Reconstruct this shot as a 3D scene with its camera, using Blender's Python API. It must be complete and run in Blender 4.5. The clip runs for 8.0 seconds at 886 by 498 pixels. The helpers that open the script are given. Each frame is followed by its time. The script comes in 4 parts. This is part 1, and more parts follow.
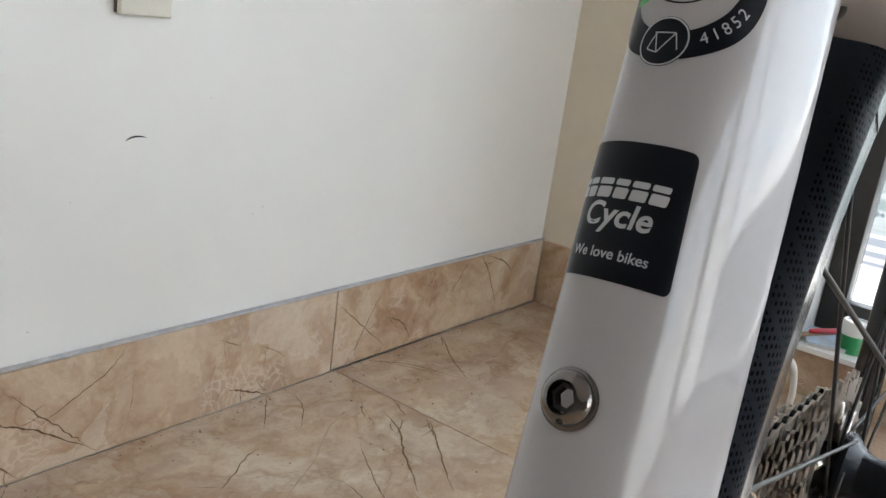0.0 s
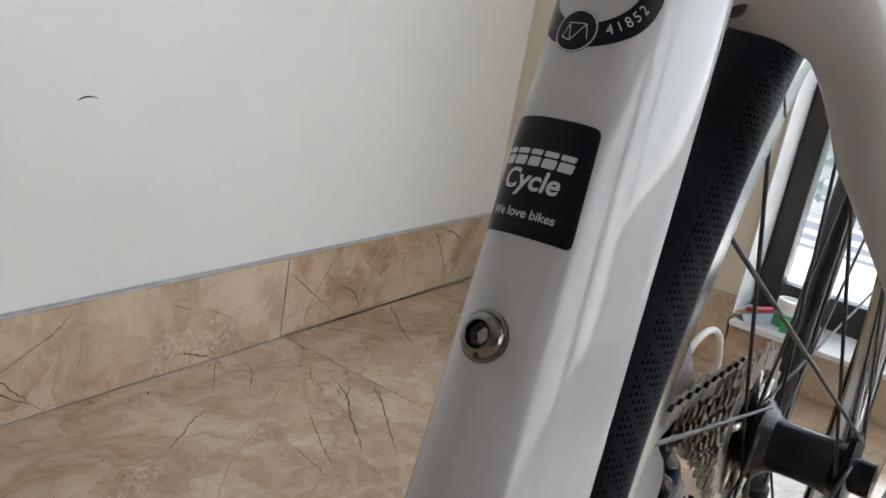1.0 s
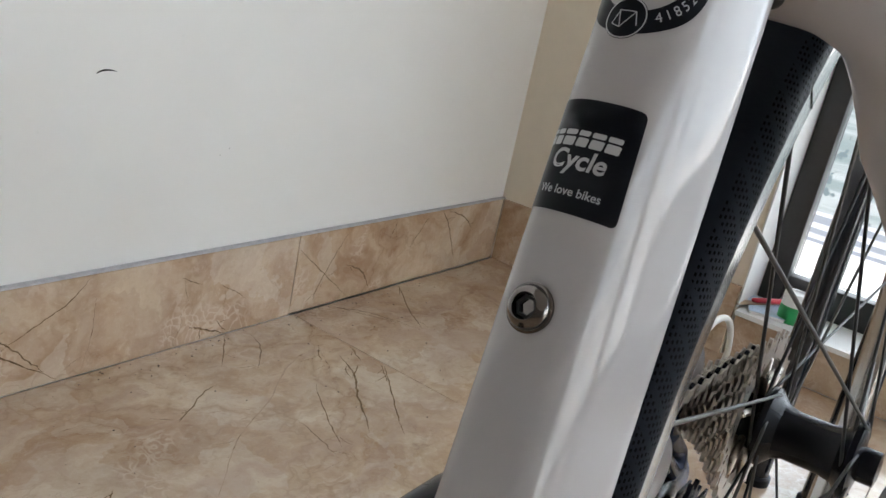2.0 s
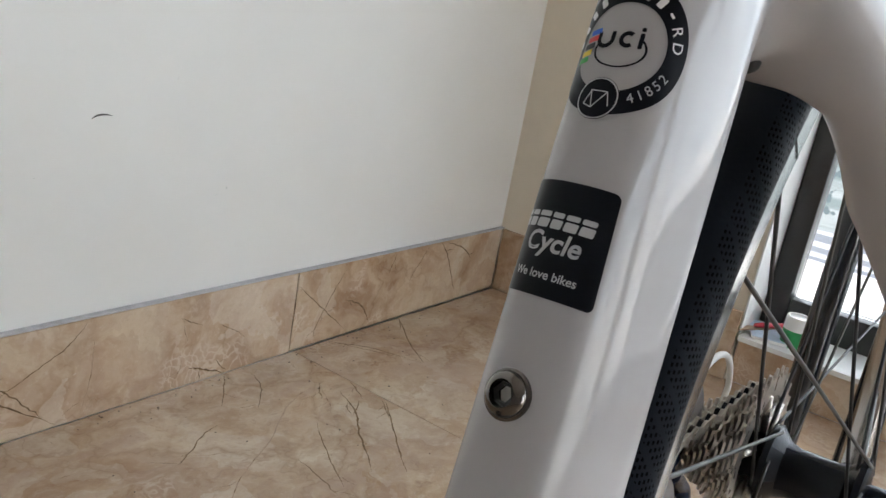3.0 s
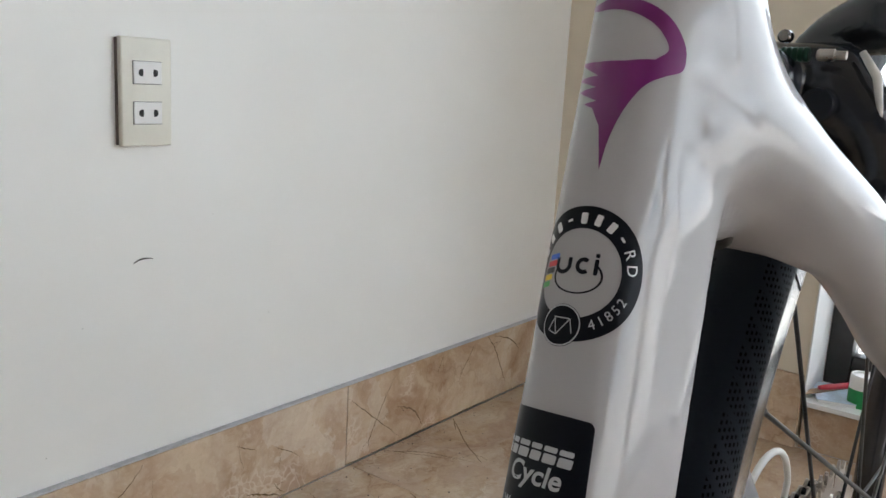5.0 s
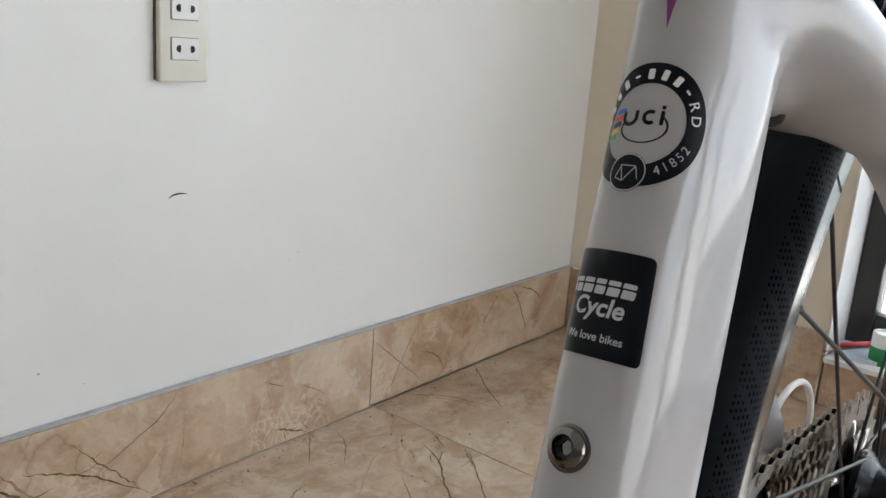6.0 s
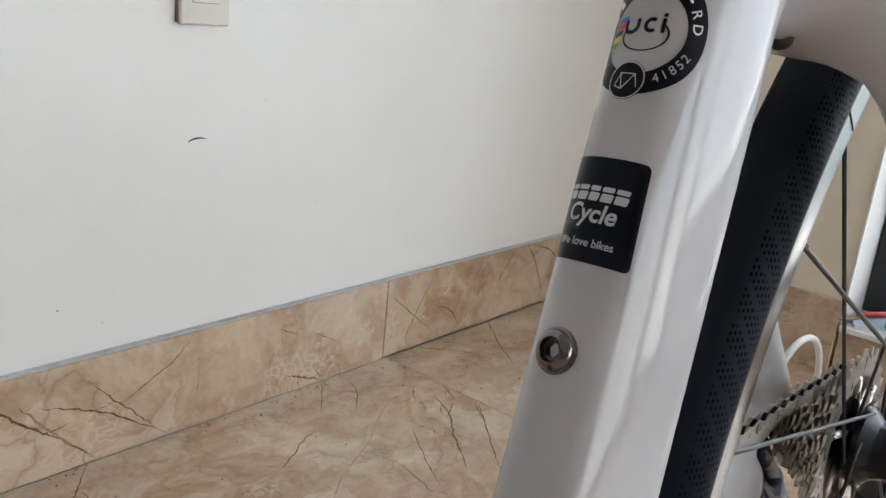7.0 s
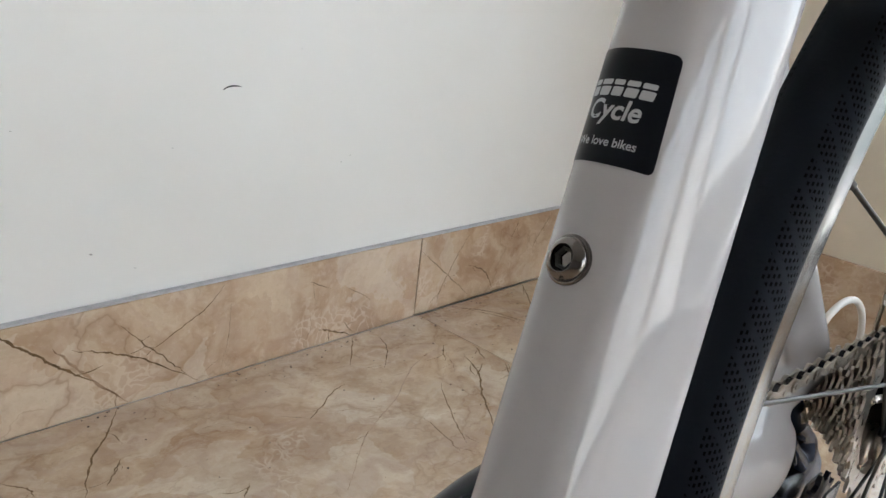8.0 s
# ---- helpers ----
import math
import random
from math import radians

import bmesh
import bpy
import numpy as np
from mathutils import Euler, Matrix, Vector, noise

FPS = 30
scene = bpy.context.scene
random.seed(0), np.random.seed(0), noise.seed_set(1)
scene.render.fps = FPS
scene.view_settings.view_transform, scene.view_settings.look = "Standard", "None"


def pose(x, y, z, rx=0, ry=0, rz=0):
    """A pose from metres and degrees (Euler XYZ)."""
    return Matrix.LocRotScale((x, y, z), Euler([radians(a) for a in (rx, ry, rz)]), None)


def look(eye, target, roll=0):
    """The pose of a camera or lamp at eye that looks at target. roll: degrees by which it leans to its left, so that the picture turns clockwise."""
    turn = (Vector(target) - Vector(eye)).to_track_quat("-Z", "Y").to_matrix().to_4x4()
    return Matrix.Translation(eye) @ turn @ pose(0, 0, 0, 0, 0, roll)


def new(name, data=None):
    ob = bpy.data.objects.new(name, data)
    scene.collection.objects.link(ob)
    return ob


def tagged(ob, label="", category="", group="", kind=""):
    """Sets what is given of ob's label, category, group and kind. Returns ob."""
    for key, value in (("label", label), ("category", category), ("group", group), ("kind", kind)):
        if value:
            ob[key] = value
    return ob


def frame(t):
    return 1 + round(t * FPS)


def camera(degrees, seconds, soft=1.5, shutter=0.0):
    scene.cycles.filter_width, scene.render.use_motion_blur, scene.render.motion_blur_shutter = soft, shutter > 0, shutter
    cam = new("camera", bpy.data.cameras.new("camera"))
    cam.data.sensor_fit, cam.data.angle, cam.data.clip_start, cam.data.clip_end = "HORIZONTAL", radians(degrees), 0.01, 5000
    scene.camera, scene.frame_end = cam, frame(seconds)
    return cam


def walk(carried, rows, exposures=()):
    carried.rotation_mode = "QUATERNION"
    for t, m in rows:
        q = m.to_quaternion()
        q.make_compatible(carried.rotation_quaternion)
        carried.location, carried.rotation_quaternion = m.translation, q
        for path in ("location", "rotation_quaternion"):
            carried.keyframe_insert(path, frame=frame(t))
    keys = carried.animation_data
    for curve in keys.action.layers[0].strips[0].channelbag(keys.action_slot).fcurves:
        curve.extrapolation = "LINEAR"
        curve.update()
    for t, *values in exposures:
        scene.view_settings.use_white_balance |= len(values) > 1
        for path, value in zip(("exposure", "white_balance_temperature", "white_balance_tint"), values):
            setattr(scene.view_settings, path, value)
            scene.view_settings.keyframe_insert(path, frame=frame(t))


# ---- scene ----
# the camera: seconds, eye, yaw, pitch, roll
cam = camera(55.8, 8.0)
ROWS = [
    (0, -0.1495, -0.0091, 0.5384, -54.08, -15.53, 7.81),
    (0.5, -0.1562, -0.0179, 0.5430, -55.33, -14.63, 8.37),
    (1, -0.1630, -0.0230, 0.5413, -57.66, -16.85, 10.41),
    (1.2, -0.1721, -0.0199, 0.5387, -57.88, -17.33, 11.44),
    (2.3, -0.1735, -0.0209, 0.5407, -57.53, -18.04, 11.98),
    (2.5, -0.1728, -0.0201, 0.5411, -57.46, -17.80, 11.81),
    (3, -0.1675, -0.0202, 0.5506, -57.06, -16.28, 10.50),
    (3.5, -0.1636, -0.0228, 0.5669, -56.40, -14.74, 8.62),
    (4, -0.1620, -0.0232, 0.5712, -55.44, -12.98, 6.24),
    (4.2, -0.1612, -0.0255, 0.5765, -54.84, -12.07, 5.31),
    (5.3, -0.1597, -0.0289, 0.5818, -52.61, -11.36, 2.86),
    (5.5, -0.1687, -0.0302, 0.5762, -52.33, -12.10, 3.24),
    (6, -0.1788, -0.0304, 0.5615, -51.78, -13.95, 4.36),
    (6.5, -0.1767, -0.0319, 0.5562, -51.46, -15.15, 5.03),
    (7, -0.1785, -0.0379, 0.5508, -50.62, -16.62, 5.93),
    (7.5, -0.1760, -0.0383, 0.5376, -49.37, -17.94, 6.49),
    (8, -0.1659, -0.0375, 0.5355, -48.14, -19.18, 6.93),
]
walk(cam, [(t, pose(x, y, z, 90 + pitch, 0, yaw) @ pose(0, 0, 0, 0, 0, roll)) for t, x, y, z, yaw, pitch, roll in ROWS],
     exposures=((0.0, 0.46), (0.6, 0.48), (0.9, 0.36), (3.0, 0.36), (4.2, 0.31), (5.5, 0.33), (5.8, 0.40), (8.0, 0.54)))

# ---- light ----
world = bpy.data.worlds.new("sky")
scene.world = world
world.use_nodes = True
wn = world.node_tree.nodes
sky = wn.new("ShaderNodeTexSky")
sky.sky_type, sky.sun_disc = "NISHITA", False
sky.sun_elevation, sky.sun_rotation = radians(48), radians(200)
sky.air_density, sky.dust_density = 1.4, 4.0
wn["Background"].inputs["Strength"].default_value = 0.15
world.node_tree.links.new(sky.outputs[0], wn["Background"].inputs["Color"])
sun = new("sun", bpy.data.lights.new("sun", "SUN"))
sun.data.energy, sun.data.angle, sun.data.color = 3.5, radians(2), (1.0, 0.97, 0.92)
sun.matrix_world = look((0, 0, 0), (0.25, 0.4, -0.88))

EAST_SKY, SOUTH_SKY = 4.7, 4.8   # glow of the two outdoor backdrops; they light the room, the south one is added

# ---- materials ----
def material(name, color, rough=0.5, metal=0.0, coat=0.0, spec=0.5):
    m = bpy.data.materials.new(name)
    m.use_nodes = True
    b = m.node_tree.nodes["Principled BSDF"]
    b.inputs["Base Color"].default_value = (*color, 1)
    b.inputs["Roughness"].default_value = rough
    b.inputs["Metallic"].default_value = metal
    b.inputs["Coat Weight"].default_value = coat
    b.inputs["Coat Roughness"].default_value = 0.04
    b.inputs["Specular IOR Level"].default_value = spec
    return m


class Net:
    """Short hand for the nodes of one material."""

    def __init__(self, m):
        self.m, self.nodes, self.links = m, m.node_tree.nodes, m.node_tree.links
        self.b = self.nodes["Principled BSDF"]

    def add(self, kind, ins=(), **props):
        n = self.nodes.new(kind)
        if "operation" in props:
            n.operation = props["operation"]
        if "feature" in props:
            n.feature = props["feature"]
        if "data_type" in props:
            n.data_type, n.blend_type = props["data_type"], props["blend_type"]
        if "uv_map" in props:
            n.uv_map = props["uv_map"]
        for k, v in dict(ins).items():
            if isinstance(v, bpy.types.NodeSocket):
                self.links.new(v, n.inputs[k])
            else:
                n.inputs[k].default_value = v
        return n

    def coords(self, kind="Object"):
        return self.add("ShaderNodeTexCoord").outputs[kind]

    def noise(self, vec, scale, detail=4.0, rough=0.55, distortion=0.0):
        return self.add("ShaderNodeTexNoise", {"Vector": vec, "Scale": scale, "Detail": detail, "Roughness": rough, "Distortion": distortion}).outputs["Fac"]

    def ramp(self, fac, stops):
        n = self.add("ShaderNodeValToRGB", {"Fac": fac})
        e = n.color_ramp.elements
        while len(e) < len(stops):
            e.new(0.5)
        for el, (p, c) in zip(e, stops):
            el.position, el.color = p, (*c, 1) if len(c) == 3 else c
        return n.outputs["Color"]

    def grey(self, fac, lo, hi, a=0.0, b=1.0):
        return self.add("ShaderNodeMapRange", {"Value": fac, "From Min": lo, "From Max": hi, "To Min": a, "To Max": b}).outputs[0]

    def mix(self, fac, a, b, blend="MIX"):
        n = self.add("ShaderNodeMix", data_type="RGBA", blend_type=blend)
        for i, v in ((0, fac), (6, a), (7, b)):
            if isinstance(v, bpy.types.NodeSocket):
                self.links.new(v, n.inputs[i])
            else:
                n.inputs[i].default_value = (*v, 1) if isinstance(v, tuple) else v
        return n.outputs[2]

    def math(self, op, a, b=0.0, c=0.0):
        n = self.add("ShaderNodeMath", operation=op)
        for i, v in enumerate((a, b, c)):
            if isinstance(v, bpy.types.NodeSocket):
                self.links.new(v, n.inputs[i])
            else:
                n.inputs[i].default_value = v
        return n.outputs[0]

    def color(self, sock):
        self.links.new(sock, self.b.inputs["Base Color"])

    def rough(self, sock):
        self.links.new(sock, self.b.inputs["Roughness"])

    def bump(self, height, strength=0.3, dist=0.001):
        n = self.add("ShaderNodeBump", {"Height": height, "Strength": strength, "Distance": dist})
        self.links.new(n.outputs[0], self.b.inputs["Normal"])


def wall_paint():
    m = material("wall_paint", (0.8, 0.79, 0.76), 0.42)
    n = Net(m)
    v = n.coords()
    big = n.noise(v, 3.0, 3)
    fine = n.noise(v, 160.0, 3)
    c = n.mix(n.grey(big, 0.35, 0.7), (0.83, 0.825, 0.80), (0.79, 0.78, 0.75))
    n.color(c)
    n.rough(n.grey(big, 0.3, 0.7, 0.35, 0.5))
    n.bump(n.math("ADD", n.math("MULTIPLY", n.noise(v, 18.0, 3), 1.5), n.math("MULTIPLY", fine, 0.35)), 0.25, 0.001)
    return m


def marble(name, tone=1.0, streaks=0.0):
    """Glazed beige marble-look tile: cloudy caramel patches, a web of pale cells and thin brown cracks."""
    m = material(name, (0.6, 0.45, 0.33), 0.12)
    n = Net(m)
    v = n.coords("Object")
    info = n.add("ShaderNodeObjectInfo").outputs["Random"]
    off = n.add("ShaderNodeCombineXYZ", {0: n.math("MULTIPLY", info, 7.0), 1: n.math("MULTIPLY", info, 3.0), 2: info})
    v = n.add("ShaderNodeVectorMath", {0: v, 1: off.outputs[0]}, operation="ADD").outputs[0]
    warp = n.add("ShaderNodeTexNoise", {"Vector": v, "Scale": 5.0, "Detail": 5.0, "Roughness": 0.6})
    wv = n.add("ShaderNodeVectorMath", {0: warp.outputs["Color"], 3: 0.22}, operation="SCALE").outputs[0]
    v2 = n.add("ShaderNodeVectorMath", {0: v, 1: wv}, operation="ADD").outputs[0]
    cloud = n.noise(v2, 6.0, 5, 0.6)
    base = n.ramp(cloud, [(0.31, (0.33, 0.195, 0.108)), (0.43, (0.46, 0.315, 0.200)), (0.55, (0.575, 0.435, 0.305)), (0.69, (0.69, 0.575, 0.44))])
    mott = n.noise(v2, 22.0, 5, 0.65)
    base = n.mix(n.math("MULTIPLY", n.grey(mott, 0.42, 0.62), 0.45), base, (0.72, 0.585, 0.44))
    base = n.mix(n.math("MULTIPLY", n.grey(mott, 0.46, 0.34), 0.22), base, (0.38, 0.23, 0.15))
    # crisp-edged shards of slightly different tone, and fine grain
    shard = n.add("ShaderNodeTexVoronoi", {"Vector": v2, "Scale": 13.0}).outputs["Color"]
    shard = n.add("ShaderNodeSeparateXYZ", {0: shard}).outputs[0]
    base = n.mix(n.grey(shard, 0.72, 0.76, 0.0, 0.34), base, (0.70, 0.60, 0.49))
    base = n.mix(n.grey(shard, 0.26, 0.22, 0.0, 0.28), base, (0.44, 0.29, 0.20))
    small = n.add("ShaderNodeTexVoronoi", {"Vector": v2, "Scale": 36.0}).outputs["Color"]
    small = n.add("ShaderNodeSeparateXYZ", {0: small}).outputs[1]
    base = n.mix(n.grey(small, 0.70, 0.74, 0.0, 0.22), base, (0.50, 0.36, 0.27))
    grain = n.noise(v, 150.0, 6, 0.7)
    base = n.mix(n.grey(grain, 0.56, 0.70, 0.0, 0.30), base, (0.42, 0.29, 0.20))
    base = n.mix(n.grey(grain, 0.44, 0.30, 0.0, 0.30), base, (0.74, 0.63, 0.51))
    cells = n.add("ShaderNodeTexVoronoi", {"Vector": v2, "Scale": 62.0}, feature="DISTANCE_TO_EDGE").outputs["Distance"]
    patch = n.grey(n.noise(v, 7.5, 3), 0.56, 0.62)
    base = n.mix(n.math("MULTIPLY", patch, 0.35), base, (0.50, 0.355, 0.265))
    cellm = n.math("MULTIPLY", n.grey(cells, 0.05, 0.13, 1.0, 0.0), n.math("MULTIPLY", patch, 0.55))
    base = n.mix(cellm, base, (0.70, 0.57, 0.44))
    vein = n.add("ShaderNodeTexVoronoi", {"Vector": v2, "Scale": 4.6}, feature="DISTANCE_TO_EDGE").outputs["Distance"]
    vein2 = n.add("ShaderNodeTexVoronoi", {"Vector": v2, "Scale": 10.5}, feature="DISTANCE_TO_EDGE").outputs["Distance"]
    keep = n.grey(n.noise(v, 4.2, 3), 0.40, 0.52)
    keep2 = n.grey(n.noise(v, 9.0, 3), 0.5, 0.6)
    soft = n.math("MULTIPLY", n.grey(vein, 0.0, 0.05, 1.0, 0.0), 0.35)
    base = n.mix(n.math("MULTIPLY", soft, keep), base, (0.40, 0.26, 0.165))
    line = n.math("MULTIPLY", n.grey(vein, 0.002, 0.010, 1.0, 0.0), keep)
    line2 = n.math("MULTIPLY", n.grey(vein2, 0.003, 0.016, 0.8, 0.0), keep2)
    lines = n.math("MAXIMUM", line, line2)
    base = n.mix(n.math("MULTIPLY", lines, 0.32 - 0.5 * streaks), base, (0.25, 0.15, 0.085))
    if streaks:
        # thin scratchy streaks drawn out along the tile
        stretch = n.add("ShaderNodeVectorMath", {0: v2, 1: (0.16, 1.0, 1.0)}, operation="MULTIPLY").outputs[0]
        scratch = n.noise(stretch, 75.0, 6, 0.72, 0.6)
        base = n.mix(n.grey(scratch, 0.54, 0.66, 0.0, 2.2 * streaks), base, (0.34, 0.225, 0.165))
        base = n.mix(n.grey(scratch, 0.46, 0.34, 0.0, 1.6 * streaks), base, (0.70, 0.60, 0.49))
        wash = n.noise(stretch, 14.0, 5, 0.65, 0.4)
        base = n.mix(n.grey(wash, 0.50, 0.60, 0.0, 2.0 * streaks), base, (0.48, 0.345, 0.275))
    base = n.mix(1.0, base, (1.0 * tone, 0.992 * tone, 0.972 * tone), "MULTIPLY")
    n.color(base)
    n.rough(n.grey(n.noise(v, 30.0, 4), 0.3, 0.7, 0.07, 0.2))
    n.bump(n.math("SUBTRACT", n.noise(v, 9.0, 2), n.math("MULTIPLY", lines, 0.3)), 0.08, 0.001)
    return m


def grained(name, color, rough, metal=0.0, coat=0.0, amount=0.15, scale=60.0, bump=0.1, spec=0.5):
    """A plain material with cloudy and fine variation of colour, gloss and relief."""
    m = material(name, color, rough, metal, coat, spec)
    n = Net(m)
    v = n.coords()
    a = n.noise(v, scale, 4)
    b = n.noise(v, scale * 6, 3)
    lo = tuple(c * (1 - amount) for c in color)
    hi = tuple(min(1.0, c * (1 + amount)) for c in color)
    n.color(n.mix(n.grey(n.math("ADD", n.math("MULTIPLY", a, 0.7), n.math("MULTIPLY", b, 0.3)), 0.35, 0.65), lo, hi))
    swing = min(0.25, amount)
    n.rough(n.grey(a, 0.3, 0.7, max(0.02, rough * (1 - swing)), min(1, rough * (1 + swing))))
    if bump:
        n.bump(b, bump, 0.0005)
    return m


def tyre_rubber():
    m = material("tyre_rubber", (0.007, 0.008, 0.010), 0.5, spec=0.03)
    n = Net(m)
    uv = n.add("ShaderNodeUVMap", uv_map="tread").outputs[0]
    sep = n.add("ShaderNodeSeparateXYZ", {0: uv})
    u, w = sep.outputs[0], sep.outputs[1]
    # slits in slanting files on both shoulders
    side = n.math("ABSOLUTE", w)
    row = n.math("FLOOR", n.math("DIVIDE", side, 0.0014))
    col = n.math("DIVIDE", n.math("ADD", u, n.math("MULTIPLY", row, 0.0006)), 0.0023)
    inx = n.math("LESS_THAN", n.math("FRACT", col), 0.50)
    iny = n.math("LESS_THAN", n.math("FRACT", n.math("DIVIDE", side, 0.0014)), 0.55)
    fam = n.math("LESS_THAN", n.math("FRACT", n.math("DIVIDE", n.math("ADD", u, n.math("MULTIPLY", side, -0.9)), 0.0098)), 0.74)
    band = n.math("MULTIPLY", n.math("GREATER_THAN", side, 0.0080), n.math("LESS_THAN", side, 0.0208))
    slit = n.math("MULTIPLY", n.math("MULTIPLY", inx, iny), n.math("MULTIPLY", fam, band))
    v = n.coords()
    fine = n.noise(v, 900.0, 2)
    n.color(n.mix(slit, n.mix(n.grey(n.noise(v, 25.0, 4), 0.3, 0.7), (0.0085, 0.0102, 0.0152), (0.0125, 0.0150, 0.0212)), (0.0018, 0.0021, 0.0030)))
    n.links.new(n.grey(slit, 0.0, 1.0, 0.05, 0.012), n.b.inputs["Specular IOR Level"])
    n.rough(n.grey(n.noise(v, 40.0, 3), 0.3, 0.7, 0.42, 0.58))
    n.bump(n.math("SUBTRACT", n.math("MULTIPLY", fine, 0.1), slit), 0.55, 0.0008)
    return m


WALL = wall_paint()
# walls out of view, darkened to cut bounced light on the bicycle
UNSEEN_DARK_WALL = grained("dark_unseen_wall_paint", (0.30, 0.265, 0.24), 0.55, amount=0.08, scale=5)
MARBLE = marble("marble_tile", 0.95)
MARBLE_FLOOR = marble("marble_floor_tile", 0.84, 0.2)
GROUT = grained("brown_grout", (0.17, 0.125, 0.095), 0.8)
GAP_SHADE = grained("dark_gap_shade", (0.014, 0.010, 0.007), 0.8)
CAULK = grained("grey_caulk", (0.46, 0.46, 0.47), 0.6)
WHITE_TRIM = grained("white_reveal_and_glare_paint", (0.8, 0.8, 0.79), 0.4, scale=12, amount=0.04)
# ceiling out of view, dimmed to beige to hold down bounced light
CEILING = grained("ceiling_paint", (0.58, 0.55, 0.52), 0.7, scale=4, amount=0.03)
FRAME_PAINT = grained("white_gloss_paint", (0.410, 0.398, 0.401), 0.4, coat=0.72, amount=0.015, scale=20, bump=0.0, spec=0.08)
FRAME_PAINT.node_tree.nodes["Principled BSDF"].inputs["Coat Roughness"].default_value = 0.055
CHAIN_STEEL = grained("oily_chain_steel", (0.40, 0.365, 0.32), 0.34, metal=1.0, amount=0.25, scale=140, bump=0.1)
POST_BLACK = grained("matt_black_enamel", (0.010, 0.010, 0.012), 0.45, amount=0.2, scale=30, spec=0.25)
ALU_BLACK = grained("dark_anodised_aluminium", (0.028, 0.027, 0.028), 0.38, amount=0.2, scale=30)
RUBBER = tyre_rubber()
# the window wall's shade and warm bounce are put into this cream colour
SHADED_CREAM_WALL = grained("shaded_cream_wall_paint", (0.72, 0.645, 0.525), 0.5, amount=0.04, scale=6, bump=0.05)
NAVY_GLOSS = grained("navy_gloss", (0.012, 0.022, 0.055), 0.22, coat=0.0, amount=0.1, scale=100, bump=0.0, spec=0.16)
RIM_ALU = material("machined_rim_aluminium", (0.50, 0.49, 0.475), 0.21, 1.0)
STEEL = grained("cog_steel", (0.50, 0.455, 0.405), 0.32, metal=1.0, amount=0.25, scale=140, bump=0.15)
CHROME = grained("polished_steel", (0.17, 0.158, 0.150), 0.13, metal=1.0, amount=0.08, scale=200, bump=0.03)
SPOKE = grained("spoke_steel", (0.085, 0.082, 0.078), 0.42, metal=1.0, amount=0.04, scale=60, bump=0.0)
SPOKE_BLACK = grained("black_spoke", (0.03, 0.03, 0.032), 0.4, metal=0.5, amount=0.15, scale=200)
HUB_BLACK = grained("black_hub", (0.007, 0.008, 0.013), 0.24, amount=0.06, scale=120, spec=0.22, bump=0.0)
GLOSS_BLACK = grained("gloss_black", (0.007, 0.009, 0.014), 0.2, coat=0.25, amount=0.2, scale=100, bump=0.02)
DECAL_BLACK = grained("black_vinyl", (0.005, 0.006, 0.010), 0.32, amount=0.1, scale=200, bump=0.0, spec=0.12)
PRINT_WHITE = material("white_print", (0.72, 0.72, 0.72), 0.4)
PRINT_GREY = material("pale_print", (0.45, 0.46, 0.48), 0.4)
MAGENTA = grained("magenta_print", (0.165, 0.004, 0.135), 0.3, coat=0.15, amount=0.05, scale=100, bump=0.0)
CABLE_AND_GLINT_WHITE = grained("white_cable_and_glint", (0.72, 0.70, 0.66), 0.35, amount=0.05)
PLASTIC_CREAM = grained("cream_plastic", (0.72, 0.70, 0.62), 0.3, amount=0.03, scale=30, bump=0.0)
PLASTIC_WHITE = grained("white_plastic", (0.78, 0.77, 0.76), 0.3, amount=0.03, scale=30, bump=0.0)
DARK_HOLE = material("dark_slot", (0.01, 0.01, 0.01), 0.6)


# ---- building helpers ----
def mesh_of(verts, faces, smooth=False):
    me = bpy.data.meshes.new("mesh")
    me.from_pydata([tuple(v) for v in verts], [], [tuple(f) for f in faces])
    me.update()
    if smooth:
        me.polygons.foreach_set("use_smooth", [True] * len(me.polygons))
    return me


def part(name, data, mat, parent=None, label="", m=None, smooth=None):
    """One mesh object, under a thing or part if one is given. data: a bmesh or a mesh."""
    if isinstance(data, bmesh.types.BMesh):
        me = bpy.data.meshes.new(name)
        data.to_mesh(me)
        data.free()
    else:
        me = data
    if smooth is not None:
        me.polygons.foreach_set("use_smooth", [smooth] * len(me.polygons))
    if mat and not me.materials:
        me.materials.append(mat)
    ob = new(name, me)
    if parent:
        ob.parent = parent
    if m is not None:
        ob.matrix_basis = m
    return tagged(ob, label=label)


def box_bm(x0, y0, z0, x1, y1, z1, bevel=0.0, segs=2):
    bm = bmesh.new()
    bmesh.ops.create_cube(bm, size=1.0)
    for v in bm.verts:
        v.co = Vector(((x0 + x1) / 2 + v.co.x * (x1 - x0), (y0 + y1) / 2 + v.co.y * (y1 - y0), (z0 + z1) / 2 + v.co.z * (z1 - z0)))
    if bevel:
        bmesh.ops.bevel(bm, geom=list(bm.edges), offset=bevel, segments=segs, profile=0.5, affect="EDGES")
    return bm


